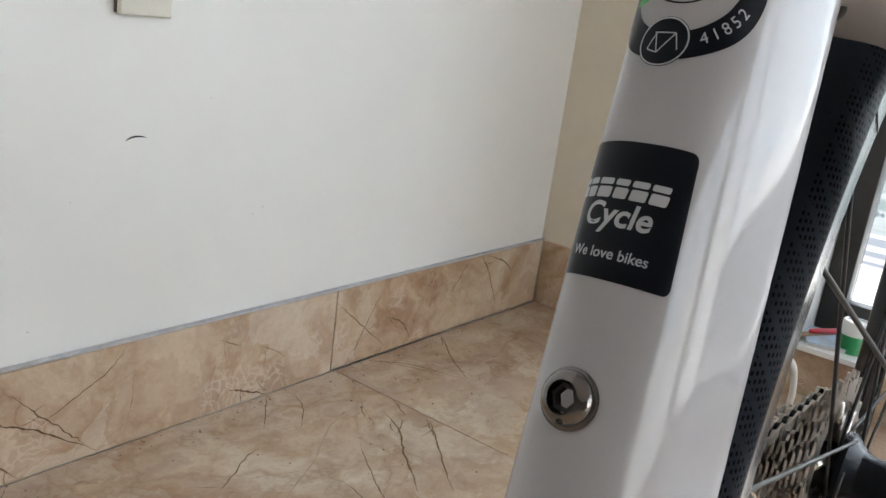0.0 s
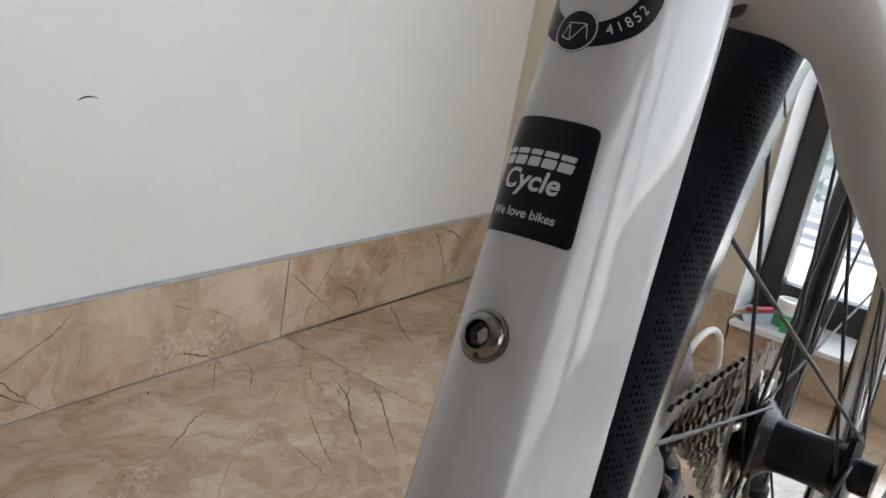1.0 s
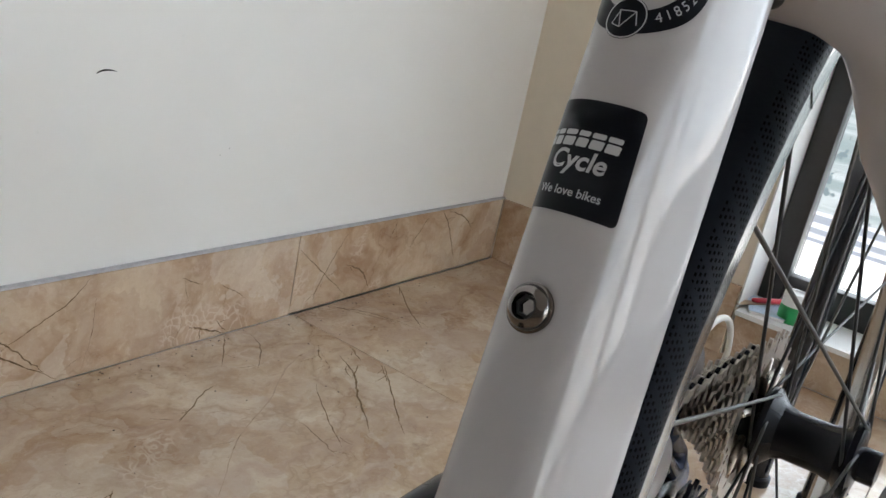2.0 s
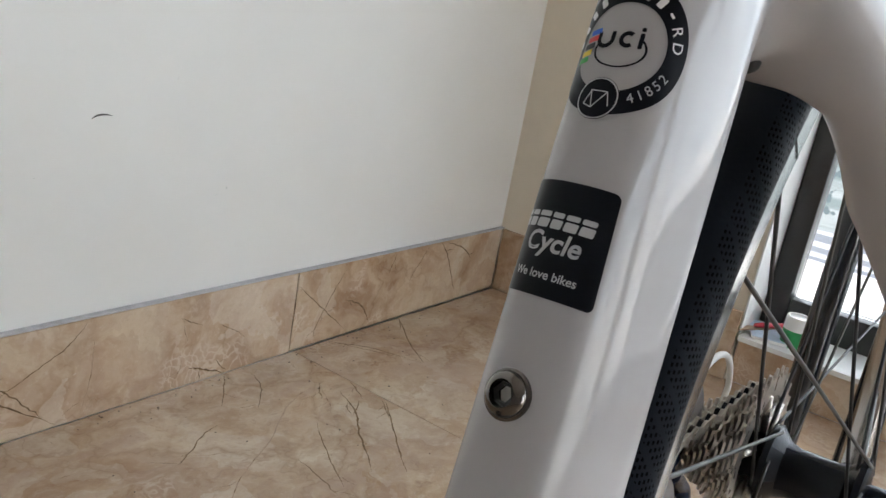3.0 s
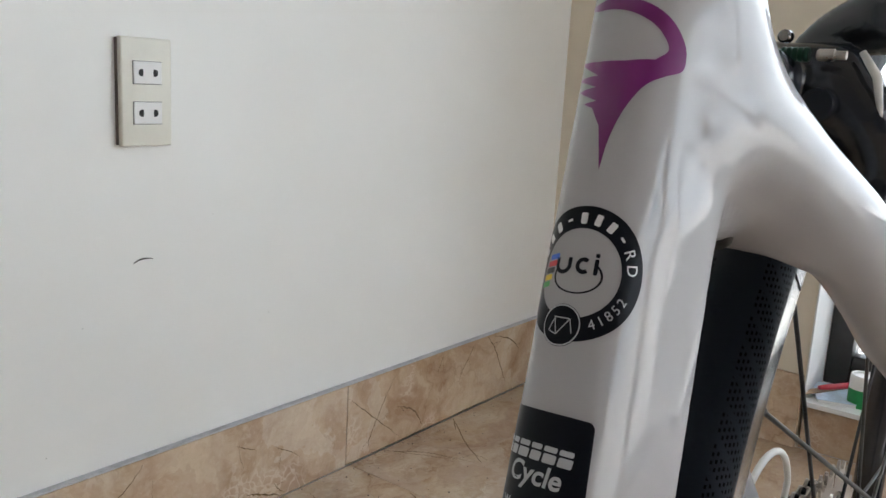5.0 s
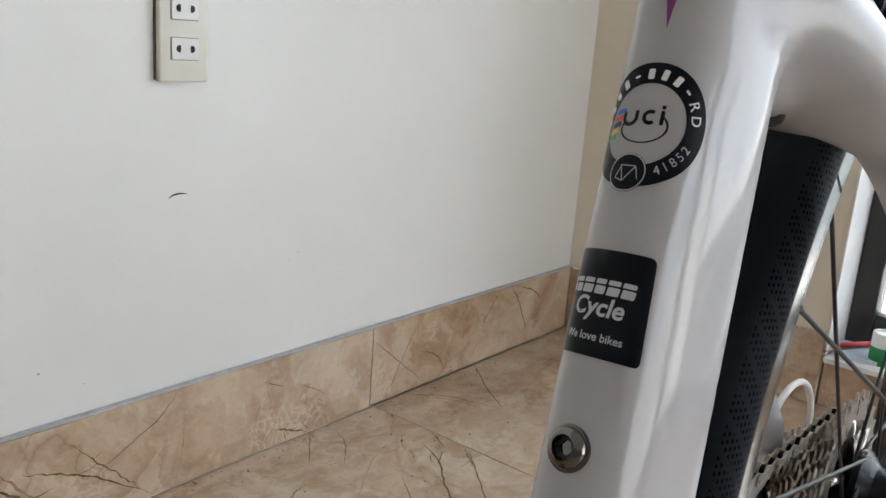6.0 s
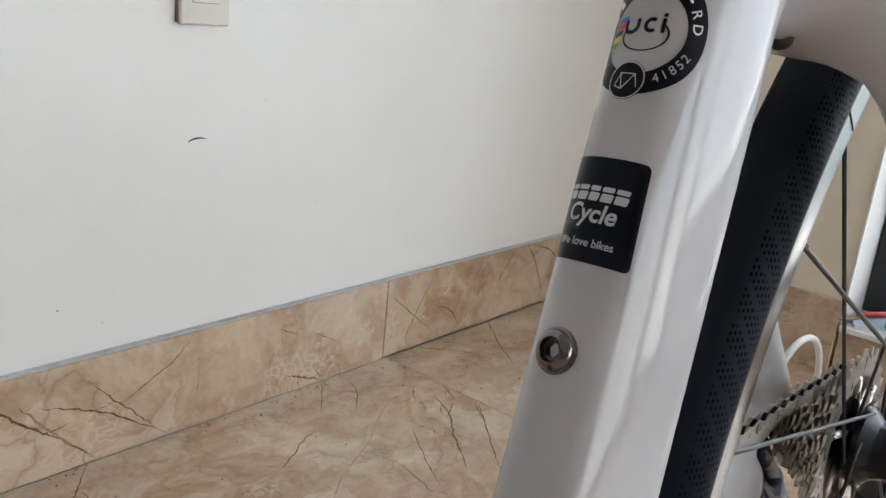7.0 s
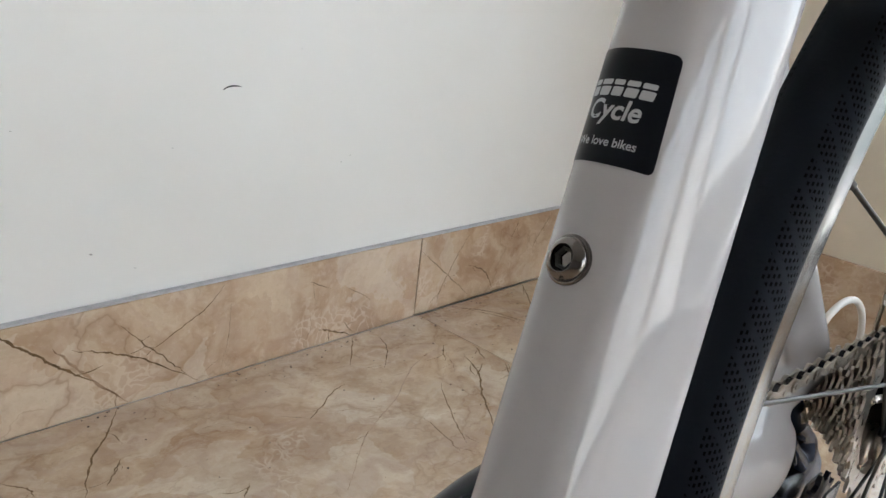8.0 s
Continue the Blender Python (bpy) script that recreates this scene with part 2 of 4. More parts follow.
def sweep(points, radii, n=12, caps=True, flat=1.0, up=(0, 0, 1)):
    """A round tube along points; radii a number or one for each point; flat squashes it sideways."""
    pts = [Vector(p) for p in points]
    rr = [radii] * len(pts) if isinstance(radii, (int, float)) else list(radii)
    verts, faces = [], []
    prev = None
    for i, p in enumerate(pts):
        t = (pts[min(i + 1, len(pts) - 1)] - pts[max(i - 1, 0)]).normalized()
        a = (prev if prev is not None else Vector(up))
        a = a - t * a.dot(t)
        if a.length < 1e-6:
            a = t.orthogonal()
        a.normalize()
        prev = a
        b = t.cross(a)
        for k in range(n):
            g = 2 * math.pi * k / n
            verts.append(p + a * (math.cos(g) * rr[i]) + b * (math.sin(g) * rr[i] * flat))
    for i in range(len(pts) - 1):
        for k in range(n):
            faces.append((i * n + k, i * n + (k + 1) % n, (i + 1) * n + (k + 1) % n, (i + 1) * n + k))
    if caps:
        faces.append(tuple(range(n - 1, -1, -1)))
        faces.append(tuple((len(pts) - 1) * n + k for k in range(n)))
    return mesh_of(verts, faces, True)


def lathe(profile, n=48, axis="Y"):
    """profile: (along the axis, radius) pairs; a solid of turning."""
    verts, faces = [], []
    for h, r in profile:
        for k in range(n):
            g = 2 * math.pi * k / n
            c, s = r * math.cos(g), r * math.sin(g)
            verts.append((c, h, s) if axis == "Y" else (c, s, h) if axis == "Z" else (h, c, s))
    for i in range(len(profile) - 1):
        for k in range(n):
            f = (i * n + k, i * n + (k + 1) % n, (i + 1) * n + (k + 1) % n, (i + 1) * n + k)
            faces.append(f)
    faces.append(tuple(range(n)))
    faces.append(tuple((len(profile) - 1) * n + k for k in range(n - 1, -1, -1)))
    me = mesh_of(verts, faces, False)
    bm = bmesh.new()
    bm.from_mesh(me)
    bmesh.ops.recalc_face_normals(bm, faces=bm.faces)
    bm.to_mesh(me)
    bm.free()
    return me


def bezier(p0, p1, p2, p3, n=16):
    p0, p1, p2, p3 = (Vector(p) for p in (p0, p1, p2, p3))
    out = []
    for i in range(n + 1):
        t = i / n
        out.append(p0 * (1 - t) ** 3 + p1 * (3 * t * (1 - t) ** 2) + p2 * (3 * t * t * (1 - t)) + p3 * t**3)
    return out


def sharp_smooth(ob, degrees=35):
    """Smooth shading but for edges sharper than that."""
    bm = bmesh.new()
    bm.from_mesh(ob.data)
    for f in bm.faces:
        f.smooth = True
    for e in bm.edges:
        e.smooth = len(e.link_faces) == 2 and e.calc_face_angle(0) < radians(degrees)
    bm.to_mesh(ob.data)
    bm.free()
    return ob


# ---- the room ----
WX, WY = 1.302, 0.80           # the two walls meet here
SKIRT = 0.129
WEST, SOUTH, HIGH = -4.0, -4.6, 2.8
WIN_END = -4.2                 # the large window's far end
JAMB = 0.29                    # where the window wall ends
LEDGE = 0.088
WINX = 1.42

floor = tagged(part("floor", box_bm(WEST - 0.2, SOUTH - 0.2, -0.75, WX + 0.2, WY + 0.2, -0.012), GROUT), "beige marble-look tiled floor with brown cracks", "floor", kind="structure")
tagged(part("wall_north", box_bm(WEST - 0.2, WY, -0.012, WX + 0.3, WY + 0.2, HIGH, 0.0), WALL), "off-white painted plaster wall with a scratch", "wall", kind="structure")
tagged(part("wall_east", box_bm(WX, JAMB, -0.011, WX + 0.198, WY + 0.05, HIGH - 0.001), SHADED_CREAM_WALL), "painted plaster wall beside the window, its shade put in as cream", "wall", kind="structure")
tagged(part("wall_east_lintel", box_bm(WX, WIN_END + 0.002, 2.35, WX + 0.2, JAMB - 0.002, HIGH), WALL), "plain painted wall over the window", "wall", kind="structure")
tagged(part("wall_east_far", box_bm(WX, SOUTH, -0.011, WX + 0.2, WIN_END, HIGH), SHADED_CREAM_WALL), "painted plaster wall beyond the window, its shade put in as cream", "wall", kind="structure")
tagged(part("trim_window_reveal", box_bm(WX - 0.0015, JAMB - 0.0035, LEDGE + 0.001, WX + 0.117, JAMB - 0.0005, 2.34, 0.0006, 1), WHITE_TRIM), "white painted reveal beside the window", "reveal", kind="structure")
# opening out of view, added to bring daylight onto wall and seat tube
SOUTH_WINDOWS = ((-1.30, 1.24),)
W2T = 2.60
edges = [WEST - 0.2] + [e for w in SOUTH_WINDOWS for e in w] + [WX + 0.3]
for k, name in enumerate(("wall_south_west", "wall_south_east")):
    tagged(part(name, box_bm(edges[2 * k], SOUTH - 0.2, -0.012, edges[2 * k + 1], SOUTH, HIGH), UNSEEN_DARK_WALL), "plain unseen wall, dark to cut bounced light", "wall", kind="structure")
for x0, x1 in SOUTH_WINDOWS:
    tagged(part("lintel_south", box_bm(x0 + 0.002, SOUTH - 0.198, W2T, x1 - 0.002, SOUTH - 0.002, HIGH), UNSEEN_DARK_WALL), "plain unseen wall over the added door, dark to cut bounced light", "wall", kind="structure")
tagged(part("wall_west", box_bm(WEST - 0.2, SOUTH + 0.002, -0.012, WEST, WY - 0.002, HIGH), UNSEEN_DARK_WALL), "plain unseen wall, dark to cut bounced light", "wall", kind="structure")
tagged(part("ceiling", box_bm(WEST - 0.2, SOUTH - 0.2, HIGH + 0.003, WX + 0.3, WY + 0.2, HIGH + 0.15), CEILING), "plain unseen ceiling, beige to hold down bounced light", "ceiling", kind="structure")
ledge = tagged(part("window_ledge", box_bm(WX + 0.008, WIN_END + 0.002, -0.012, WX + 0.3, JAMB - 0.002, LEDGE - 0.008), CAULK), "low tiled ledge under the window", "ledge", kind="structure")

# ---- window with black aluminium frame ----
window = tagged(new("window_1"), "large window with dark aluminium frame above a low ledge", "window", kind="structure")
GLASS = material("window_glass", (1, 1, 1), 0.0)
GLASS.node_tree.nodes["Principled BSDF"].inputs["Transmission Weight"].default_value = 1.0
GLASS.node_tree.nodes["Principled BSDF"].inputs["IOR"].default_value = 1.45


def frame_bar(x0, y0, z0, x1, y1, z1):
    return sharp_smooth(part("window_frame", box_bm(x0, y0, z0, x1, y1, z1, 0.003), ALU_BLACK, window))


WTOP = 2.32
frame_bar(WINX, JAMB - 0.045, LEDGE, WINX + 0.06, JAMB - 0.004, WTOP)
frame_bar(WINX + 0.004, WIN_END + 0.004, LEDGE, WINX + 0.056, JAMB - 0.046, LEDGE + 0.058)
frame_bar(WINX + 0.004, WIN_END + 0.004, WTOP - 0.06, WINX + 0.056, JAMB - 0.046, WTOP)
MULLION = -2.20
frame_bar(WINX + 0.006, MULLION - 0.03, LEDGE + 0.059, WINX + 0.054, MULLION + 0.03, WTOP - 0.061)
for y0, y1 in ((MULLION + 0.031, JAMB - 0.046), (WIN_END + 0.01, MULLION - 0.031)):
    pane = part("pane", box_bm(WINX + 0.027, y0, LEDGE + 0.06, WINX + 0.032, y1, WTOP - 0.062), GLASS, window)
    pane.visible_shadow = False

for wx0, wx1 in SOUTH_WINDOWS:
    tall = tagged(new("added_window"), "unseen balcony door with dark frame, added for daylight and reflections", "window", kind="structure")
    mid = (wx0 + wx1) / 2
    for x0, x1 in ((wx0 + 0.003, wx0 + 0.06), (mid - 0.035, mid + 0.035), (wx1 - 0.06, wx1 - 0.003)):
        part("window_frame", box_bm(x0, SOUTH - 0.12, 0.0, x1, SOUTH - 0.07, W2T - 0.003, 0.003), ALU_BLACK, tall)
    for x0, x1 in ((wx0 + 0.061, mid - 0.036), (mid + 0.036, wx1 - 0.061)):
        for z0, z1 in ((0.0, 0.12), (W2T - 0.06, W2T - 0.004)):
            part("window_frame", box_bm(x0, SOUTH - 0.118, z0, x1, SOUTH - 0.072, z1, 0.003), ALU_BLACK, tall)
        pane = part("pane", box_bm(x0 + 0.001, SOUTH - 0.097, 0.122, x1 - 0.001, SOUTH - 0.092, W2T - 0.062), GLASS, tall)
        pane.visible_shadow = False

# ---- skirting, caulk line and ledge tiles ----
def tile(name, w, d, h, mat=None):
    bm = box_bm(0, 0, 0, w, d, h, 0.0006, 1)
    me = bpy.data.meshes.new(name)
    bm.to_mesh(me)
    bm.free()
    me.materials.append(mat or MARBLE)
    return me


skirt_n = tagged(new("baseboard_north"), "beige marble tile skirting with brown veins along the white wall", "skirting", kind="structure")
xs = [WEST + 0.002] + [0.710 - 0.8 * k for k in range(4, -1, -1)] + [WX - 0.009]
for a, b in zip(xs, xs[1:]):
    if b - a > 0.02:
        gap = 0.0020 if a > 0.5 else 0.0
        part("tile", tile("tile", b - a - 0.0016, 0.009, SKIRT - gap), None, skirt_n, m=pose(a, WY - 0.0095, gap))
        if gap:
            # dark strip puts the gap's shadow line in as colour
            part("gap", box_bm(a, WY - 0.0075, 0.0001, b, WY - 0.0005, gap + 0.001), GAP_SHADE, skirt_n, "dark strip for the shade in the gap under the skirting")
skirt_e = tagged(new("baseboard_east"), "shaded beige marble tile skirting under the window wall", "skirting", kind="structure")
part("tile", tile("tile", WY - JAMB - 0.012, 0.009, SKIRT), None, skirt_e, m=pose(WX - 0.0005, JAMB + 0.001, 0.0, 0, 0, 90))
for k in range(6):
    part("tile", tile("tile", 0.598, 0.009, LEDGE - 0.009), None, ledge, m=pose(WX + 0.0085, JAMB - 0.002 - 0.6 * (k + 1), 0.0, 0, 0, 90))
    # white ledge top: the window's reflection on it is put into the colour
    part("tile", tile("tile", 0.598, 0.32, 0.009, WHITE_TRIM), None, ledge, m=pose(WX + 0.306, JAMB - 0.002 - 0.6 * (k + 1), LEDGE - 0.009, 0, 0, 90))
bm = box_bm(WEST + 0.002, WY - 0.010, SKIRT + 0.0005, WX - 0.002, WY - 0.0005, SKIRT + 0.0034, 0.0013, 2)
tagged(part("trim_north", bm, CAULK), "thin grey caulk line on the skirting", "caulk", kind="structure")

# ---- floor tiles ----
fl = tile("tile", 0.7988, 0.7988, 0.012, MARBLE_FLOOR)
for i in range(-6, 1):
    for j in range(0, 7):
        x0, y0 = 0.718 + 0.8 * i, WY - 0.0089 - 0.8 * (j + 1)
        x1 = min(x0 + 0.7988, WX - 0.002)
        x0 = max(x0, WEST + 0.002)
        if x1 - x0 > 0.05:
            part("tile", fl if x1 - x0 > 0.79 else tile("tile", x1 - x0, 0.7988, 0.012, MARBLE_FLOOR), None, floor, m=pose(x0, y0, -0.012))

# ---- socket plate on the wall ----
socket = tagged(new("wall_socket"), "cream double socket outlet plate screwed to the white wall", "socket")
socket.matrix_basis = pose(0.376, WY, 0.5535)
ob = part("plate", box_bm(-0.031, -0.0105, -0.058, 0.031, -0.0005, 0.058, 0.0025, 3), PLASTIC_CREAM, socket)
sharp_smooth(ob)
part("back_box", box_bm(-0.0325, -0.004, -0.0565, -0.030, -0.0002, 0.0565, 0.0005, 1), grained("brown_grey_plastic", (0.10, 0.078, 0.065), 0.5), socket, "dark edge of the back box")


def slot_shape(point):
    """A wedge with a notch, as on sockets that take flat and round pins; point: -1 or 1."""
    bm = bmesh.new()
    out = [(-0.0040 * point, -0.0022), (-0.0012 * point, -0.0045), (0.0022 * point, -0.0045), (0.0022 * point, -0.0012), (0.0030 * point, 0.0), (0.0022 * point, 0.0012), (0.0022 * point, 0.0045), (-0.0012 * point, 0.0045), (-0.0040 * point, 0.0022)]
    f = bm.faces.new([bm.verts.new((x * 0.85, 0, z * 0.85)) for x, z in out])
    ext = bmesh.ops.extrude_face_region(bm, geom=[f])
    for v in ext["geom"]:
        if isinstance(v, bmesh.types.BMVert):
            v.co.y += 0.001
    bmesh.ops.recalc_face_normals(bm, faces=bm.faces)
    return bm


for zz in (0.021, -0.022):
    ob = part("outlet", box_bm(-0.0170, -0.0125, zz - 0.0118, 0.0170, -0.0095, zz + 0.0118, 0.0008, 2), PLASTIC_WHITE, socket, "white two-pin outlet insert")
    part("outline", box_bm(-0.0175, -0.0108, zz - 0.0123, 0.0175, -0.0098, zz + 0.0123), ALU_BLACK, socket)
    for sx, way in ((-0.0080, 1), (0.0085, -1)):
        part("slot", slot_shape(way), DARK_HOLE, ob, m=pose(sx, -0.0128, zz))
# scratch on the wall
tagged(part("wall_scratch", sweep(bezier((0.362, WY - 0.0004, 0.363), (0.368, WY - 0.0006, 0.3685), (0.378, WY - 0.0006, 0.3685), (0.387, WY - 0.0004, 0.366), 10), [0.0003, 0.0006, 0.0008, 0.0009, 0.0010, 0.0010, 0.0009, 0.0008, 0.0006, 0.0004, 0.0002], 6), DARK_HOLE), "short dark curved scratch in the wall paint", "scratch", kind="structure")

wall_n = bpy.data.objects["wall_north"]
SPECK = grained("grey_speck", (0.36, 0.35, 0.33), 0.6)
for sx, sz, r in ((0.205, 0.190, 0.0016), (0.560, 0.270, 0.0010), (0.130, 0.330, 0.0008), (0.545, 0.262, 0.0008), (0.300, 0.300, 0.0006), (0.470, 0.410, 0.0007), (0.255, 0.165, 0.0009)):
    part("speck", sweep([(sx - r, WY - 0.0001, sz), (sx, WY - 0.0003, sz + 0.3 * r), (sx + r, WY - 0.0001, sz - 0.2 * r)], [r * 0.3, r * 0.6, r * 0.3], 6), SPECK, wall_n)


# ---- the bicycle ----
bicycle = tagged(new("bicycle"), "white carbon road bicycle standing on the tiled floor", "bicycle")
bicycle.matrix_basis = pose(0.3151, 0.0319, 0, 0, 0, math.degrees(-0.0201))

AX_P = np.array([-0.3438, -0.0029, 0.4922])       # a place on the seat tube's axis
AX_D = np.array([0.36296, 0.09724, 0.92672])    # its direction
SIDE = np.array([0.0, 0.99454, -0.10435])       # towards the drive side
FRONT = np.array([-0.93181, 0.03788, 0.36098])
TUBE = 0.9414                                   # the section's size
HALF_W, DEPTH_F, DEPTH_R, ROUND = 0.0150, 0.0162, 0.0186, 0.0118
WHEEL_R = 0.3031                                # where tyre and rim meet
wheel_m = pose(0.0195, -0.0164, 0, math.degrees(-0.0544), 0, -0.37) @ Matrix.Translation((0, 0, WHEEL_R + 0.0195))


def middle(z):
    return -0.0164 + 0.0544 * z


def section(a, b):
    """Distance from the seat tube's skin for a forward and b sideways of its axis."""
    a, b = a / TUBE, b / TUBE
    qa = np.abs(a - (DEPTH_F - DEPTH_R) / 2) - (DEPTH_F + DEPTH_R) / 2 + ROUND
    qb = np.abs(b) - HALF_W + ROUND
    d = np.hypot(np.maximum(qa, 0), np.maximum(qb, 0)) + np.minimum(np.maximum(qa, qb), 0) - ROUND
    # a flat planed along the rider's left side, with a soft crease
    e = (a - 0.0162) * 0.361 - (b + 0.0070) * 0.933
    h = np.clip(0.5 + 0.5 * (d - e) / 0.0080, 0, 1)
    return TUBE * (e * (1 - h) + d * h + 0.0080 * h * (1 - h))


def reach(theta):
    """How far the skin lies from the axis at an angle from the front."""
    lo, hi = 0.005, 0.03
    for _ in range(24):
        r = (lo + hi) / 2
        if section(np.array(r * math.cos(theta)), np.array(r * math.sin(theta))) > 0:
            hi = r
        else:
            lo = r
    return hi


REACH = [reach(math.radians(g)) for g in range(-120, 121)]


def on_tube(s, theta, lift=0.0):
    """A place on the seat tube: s metres along the axis, theta radians from its front towards the drive side."""
    g = min(max(math.degrees(theta) + 120, 0), 239.999)
    r = REACH[int(g)] * (1 - g % 1) + REACH[int(g) + 1] * (g % 1) + lift
    return AX_P + AX_D * s + r * (math.cos(theta) * FRONT + math.sin(theta) * SIDE)


def tube_limb(s0, s1):
    def f(p):
        o = p - AX_P
        s = o @ AX_D
        d = section(o @ FRONT, o @ SIDE)
        e = np.maximum(np.maximum(s0 - s, s - s1), d)
        return e
    return f, np.array([-9, -9, -9.0]), np.array([9, 9, 9.0])


def limb(points, radii):
    """A rounded limb along points, its radius changing from point to point."""
    pts = [np.array(p, float) for p in points]

    def f(p):
        d = np.full(len(p), 1.0)
        for a, b, ra, rb in zip(pts, pts[1:], radii, radii[1:]):
            ab = b - a
            t = np.clip(((p - a) @ ab) / (ab @ ab), 0, 1)
            d = np.minimum(d, np.linalg.norm(p - a - t[:, None] * ab, axis=1) - (ra + (rb - ra) * t))
        return d
    lo, hi = np.min(pts, 0) - max(radii) - 0.03, np.max(pts, 0) + max(radii) + 0.03
    return f, lo, hi


def flat_limb(points, radii, squash):
    """A limb flattened sideways (y) about its first point."""
    c = np.array([0.0, points[0][1], 0.0])
    k = np.array([1.0, squash, 1.0])
    f, lo, hi = limb([(np.array(q) - c) * k + c for q in points], radii)
    return (lambda p: f((p - c) * k + c) / squash**0.5), lo, hi


def blended(prims, p):
    d = np.full(len(p), 0.05)
    for (f, lo, hi), k in prims:
        m = np.all((p >= lo) & (p <= hi), axis=1)
        if not m.any():
            continue
        a, b = d[m], f(p[m])
        h = np.clip(0.5 + 0.5 * (b - a) / k, 0, 1)
        d[m] = b * (1 - h) + a * h - k * h * (1 - h)
    return d


def blended_mesh(prims, lo, hi, step, near_tube=False):
    """One smooth skin round rounded limbs that melt into each other."""
    n = [int((b - a) / step) + 1 for a, b in zip(lo, hi)]
    axes = [np.arange(c) * step + a for c, a in zip(n, lo)]
    grid = np.stack(np.meshgrid(*axes, indexing="ij"), -1).reshape(-1, 3)
    v = blended(prims, grid).reshape(n)
    inside = v < 0
    cells = np.zeros([c - 1 for c in n], int)
    corner = [(i, j, k) for i in (0, 1) for j in (0, 1) for k in (0, 1)]
    for c in corner:
        cells += inside[tuple(slice(o, o + m - 1) for o, m in zip(c, n))]
    live = (cells > 0) & (cells < 8)
    ids = -np.ones(live.shape, int)
    ids[live] = np.arange(live.sum())
    place = np.stack(np.nonzero(live), -1) * step + np.array(lo) + step / 2
    for _ in range(6):
        d = blended(prims, place)
        g = np.stack([blended(prims, place + e) - blended(prims, place - e) for e in np.eye(3) * 5e-4], -1) / 1e-3
        g /= np.maximum(np.linalg.norm(g, axis=1, keepdims=True), 1e-6)
        place = place - 0.8 * d[:, None] * g
    faces = []
    for ax in range(3):
        a = [slice(None)] * 3
        b = [slice(None)] * 3
        a[ax], b[ax] = slice(0, -1), slice(1, None)
        edge = inside[tuple(a)] != inside[tuple(b)]
        i, j = [q for q in range(3) if q != ax]
        pos = np.stack(np.nonzero(edge), -1)
        pos = pos[(pos[:, i] > 0) & (pos[:, j] > 0) & (pos[:, i] < n[i] - 1) & (pos[:, j] < n[j] - 1)]
        quad = []
        for di, dj in ((0, 0), (-1, 0), (-1, -1), (0, -1)):
            q = pos.copy()
            q[:, i] += di
            q[:, j] += dj
            quad.append(ids[tuple(q.T)])
        faces.append(np.stack(quad, -1))
    faces = np.concatenate(faces)
    faces = faces[(faces >= 0).all(1)]
    me = bpy.data.meshes.new("skin")
    me.from_pydata(place.tolist(), [], faces.tolist())
    me.update()
    bm = bmesh.new()
    bm.from_mesh(me)
    bmesh.ops.recalc_face_normals(bm, faces=bm.faces)
    bm.to_mesh(me)
    bm.free()
    me.polygons.foreach_set("use_smooth", [True] * len(me.polygons))
    co = np.empty(len(me.vertices) * 3)
    me.vertices.foreach_get("co", co)
    co = co.reshape(-1, 3)
    # the shading glides over the joins of the limbs, and stays crisp on the seat tube
    wide_by = np.full(len(co), 4e-4)
    if near_tube:
        away = section((co - AX_P) @ FRONT, (co - AX_P) @ SIDE)
        wide_by += 0.011 * np.clip((away + 0.0004) / 0.0016, 0, 1) * np.clip((co[:, 2] - 0.50) / 0.03, 0, 1)
    g = np.stack([blended(prims, co + wide_by[:, None] * e) - blended(prims, co - wide_by[:, None] * e) for e in np.eye(3)], -1)
    g /= np.maximum(np.linalg.norm(g, axis=1, keepdims=True), 1e-9)
    me.normals_split_custom_set_from_vertices(g.tolist())
    return me


def mirrored(points):
    return [(x, 2 * middle(z) - y, z) for x, y, z in points]


def along(s):
    return tuple(AX_P + AX_D * s)


def rounded(points, n=5):
    """More points on a soft curve through the given ones."""
    p = [np.array(q, float) for q in points]
    p = [2 * p[0] - p[1]] + p + [2 * p[-1] - p[-2]]
    out = []
    for a, b, c, d in zip(p, p[1:], p[2:], p[3:]):
        for i in range(n):
            t = i / n
            out.append(0.5 * (2 * b + (c - a) * t + (2 * a - 5 * b + 4 * c - d) * t * t + (3 * b - a - 3 * c + d) * t**3))
    return [tuple(q) for q in out + [p[-2]]]


def spread(radii, n=5):
    out = []
    for a, b in zip(radii, radii[1:]):
        out += [a + (b - a) * i / n for i in range(n)]
    return out + [radii[-1]]


bb = (-0.4208, -0.0224, 0.2740)
leg = [(-0.2981, 0.0108, 0.6090), (-0.2793, -0.0044, 0.578), (-0.2619, -0.0158, 0.5572), (-0.2432, -0.0228, 0.5450), (-0.2252, -0.0267, 0.5336), (-0.202, -0.0292, 0.5186), (-0.1722, -0.0345, 0.4971), (-0.10, -0.049, 0.446), (-0.02, -0.061, 0.388), (0.016, -0.064, 0.345)]
leg_r = [0.0060, 0.0092, 0.0112, 0.0122, 0.0131, 0.0134, 0.0108, 0.0085, 0.008, 0.009]
stay_l = [(bb[0] + 0.03, bb[1] - 0.030, bb[2] + 0.004), (-0.30, -0.045, 0.285), (-0.12, -0.058, 0.305), (0.016, -0.064, 0.326)]
stay_r = [(bb[0] + 0.03, bb[1] + 0.030, bb[2] + 0.004), (-0.30, 0.044, 0.290), (-0.12, 0.066, 0.316), (-0.03, 0.069, 0.330), (0.016, 0.068, 0.330)]
prims = [(tube_limb(-0.24, 0.27), 0.001)]
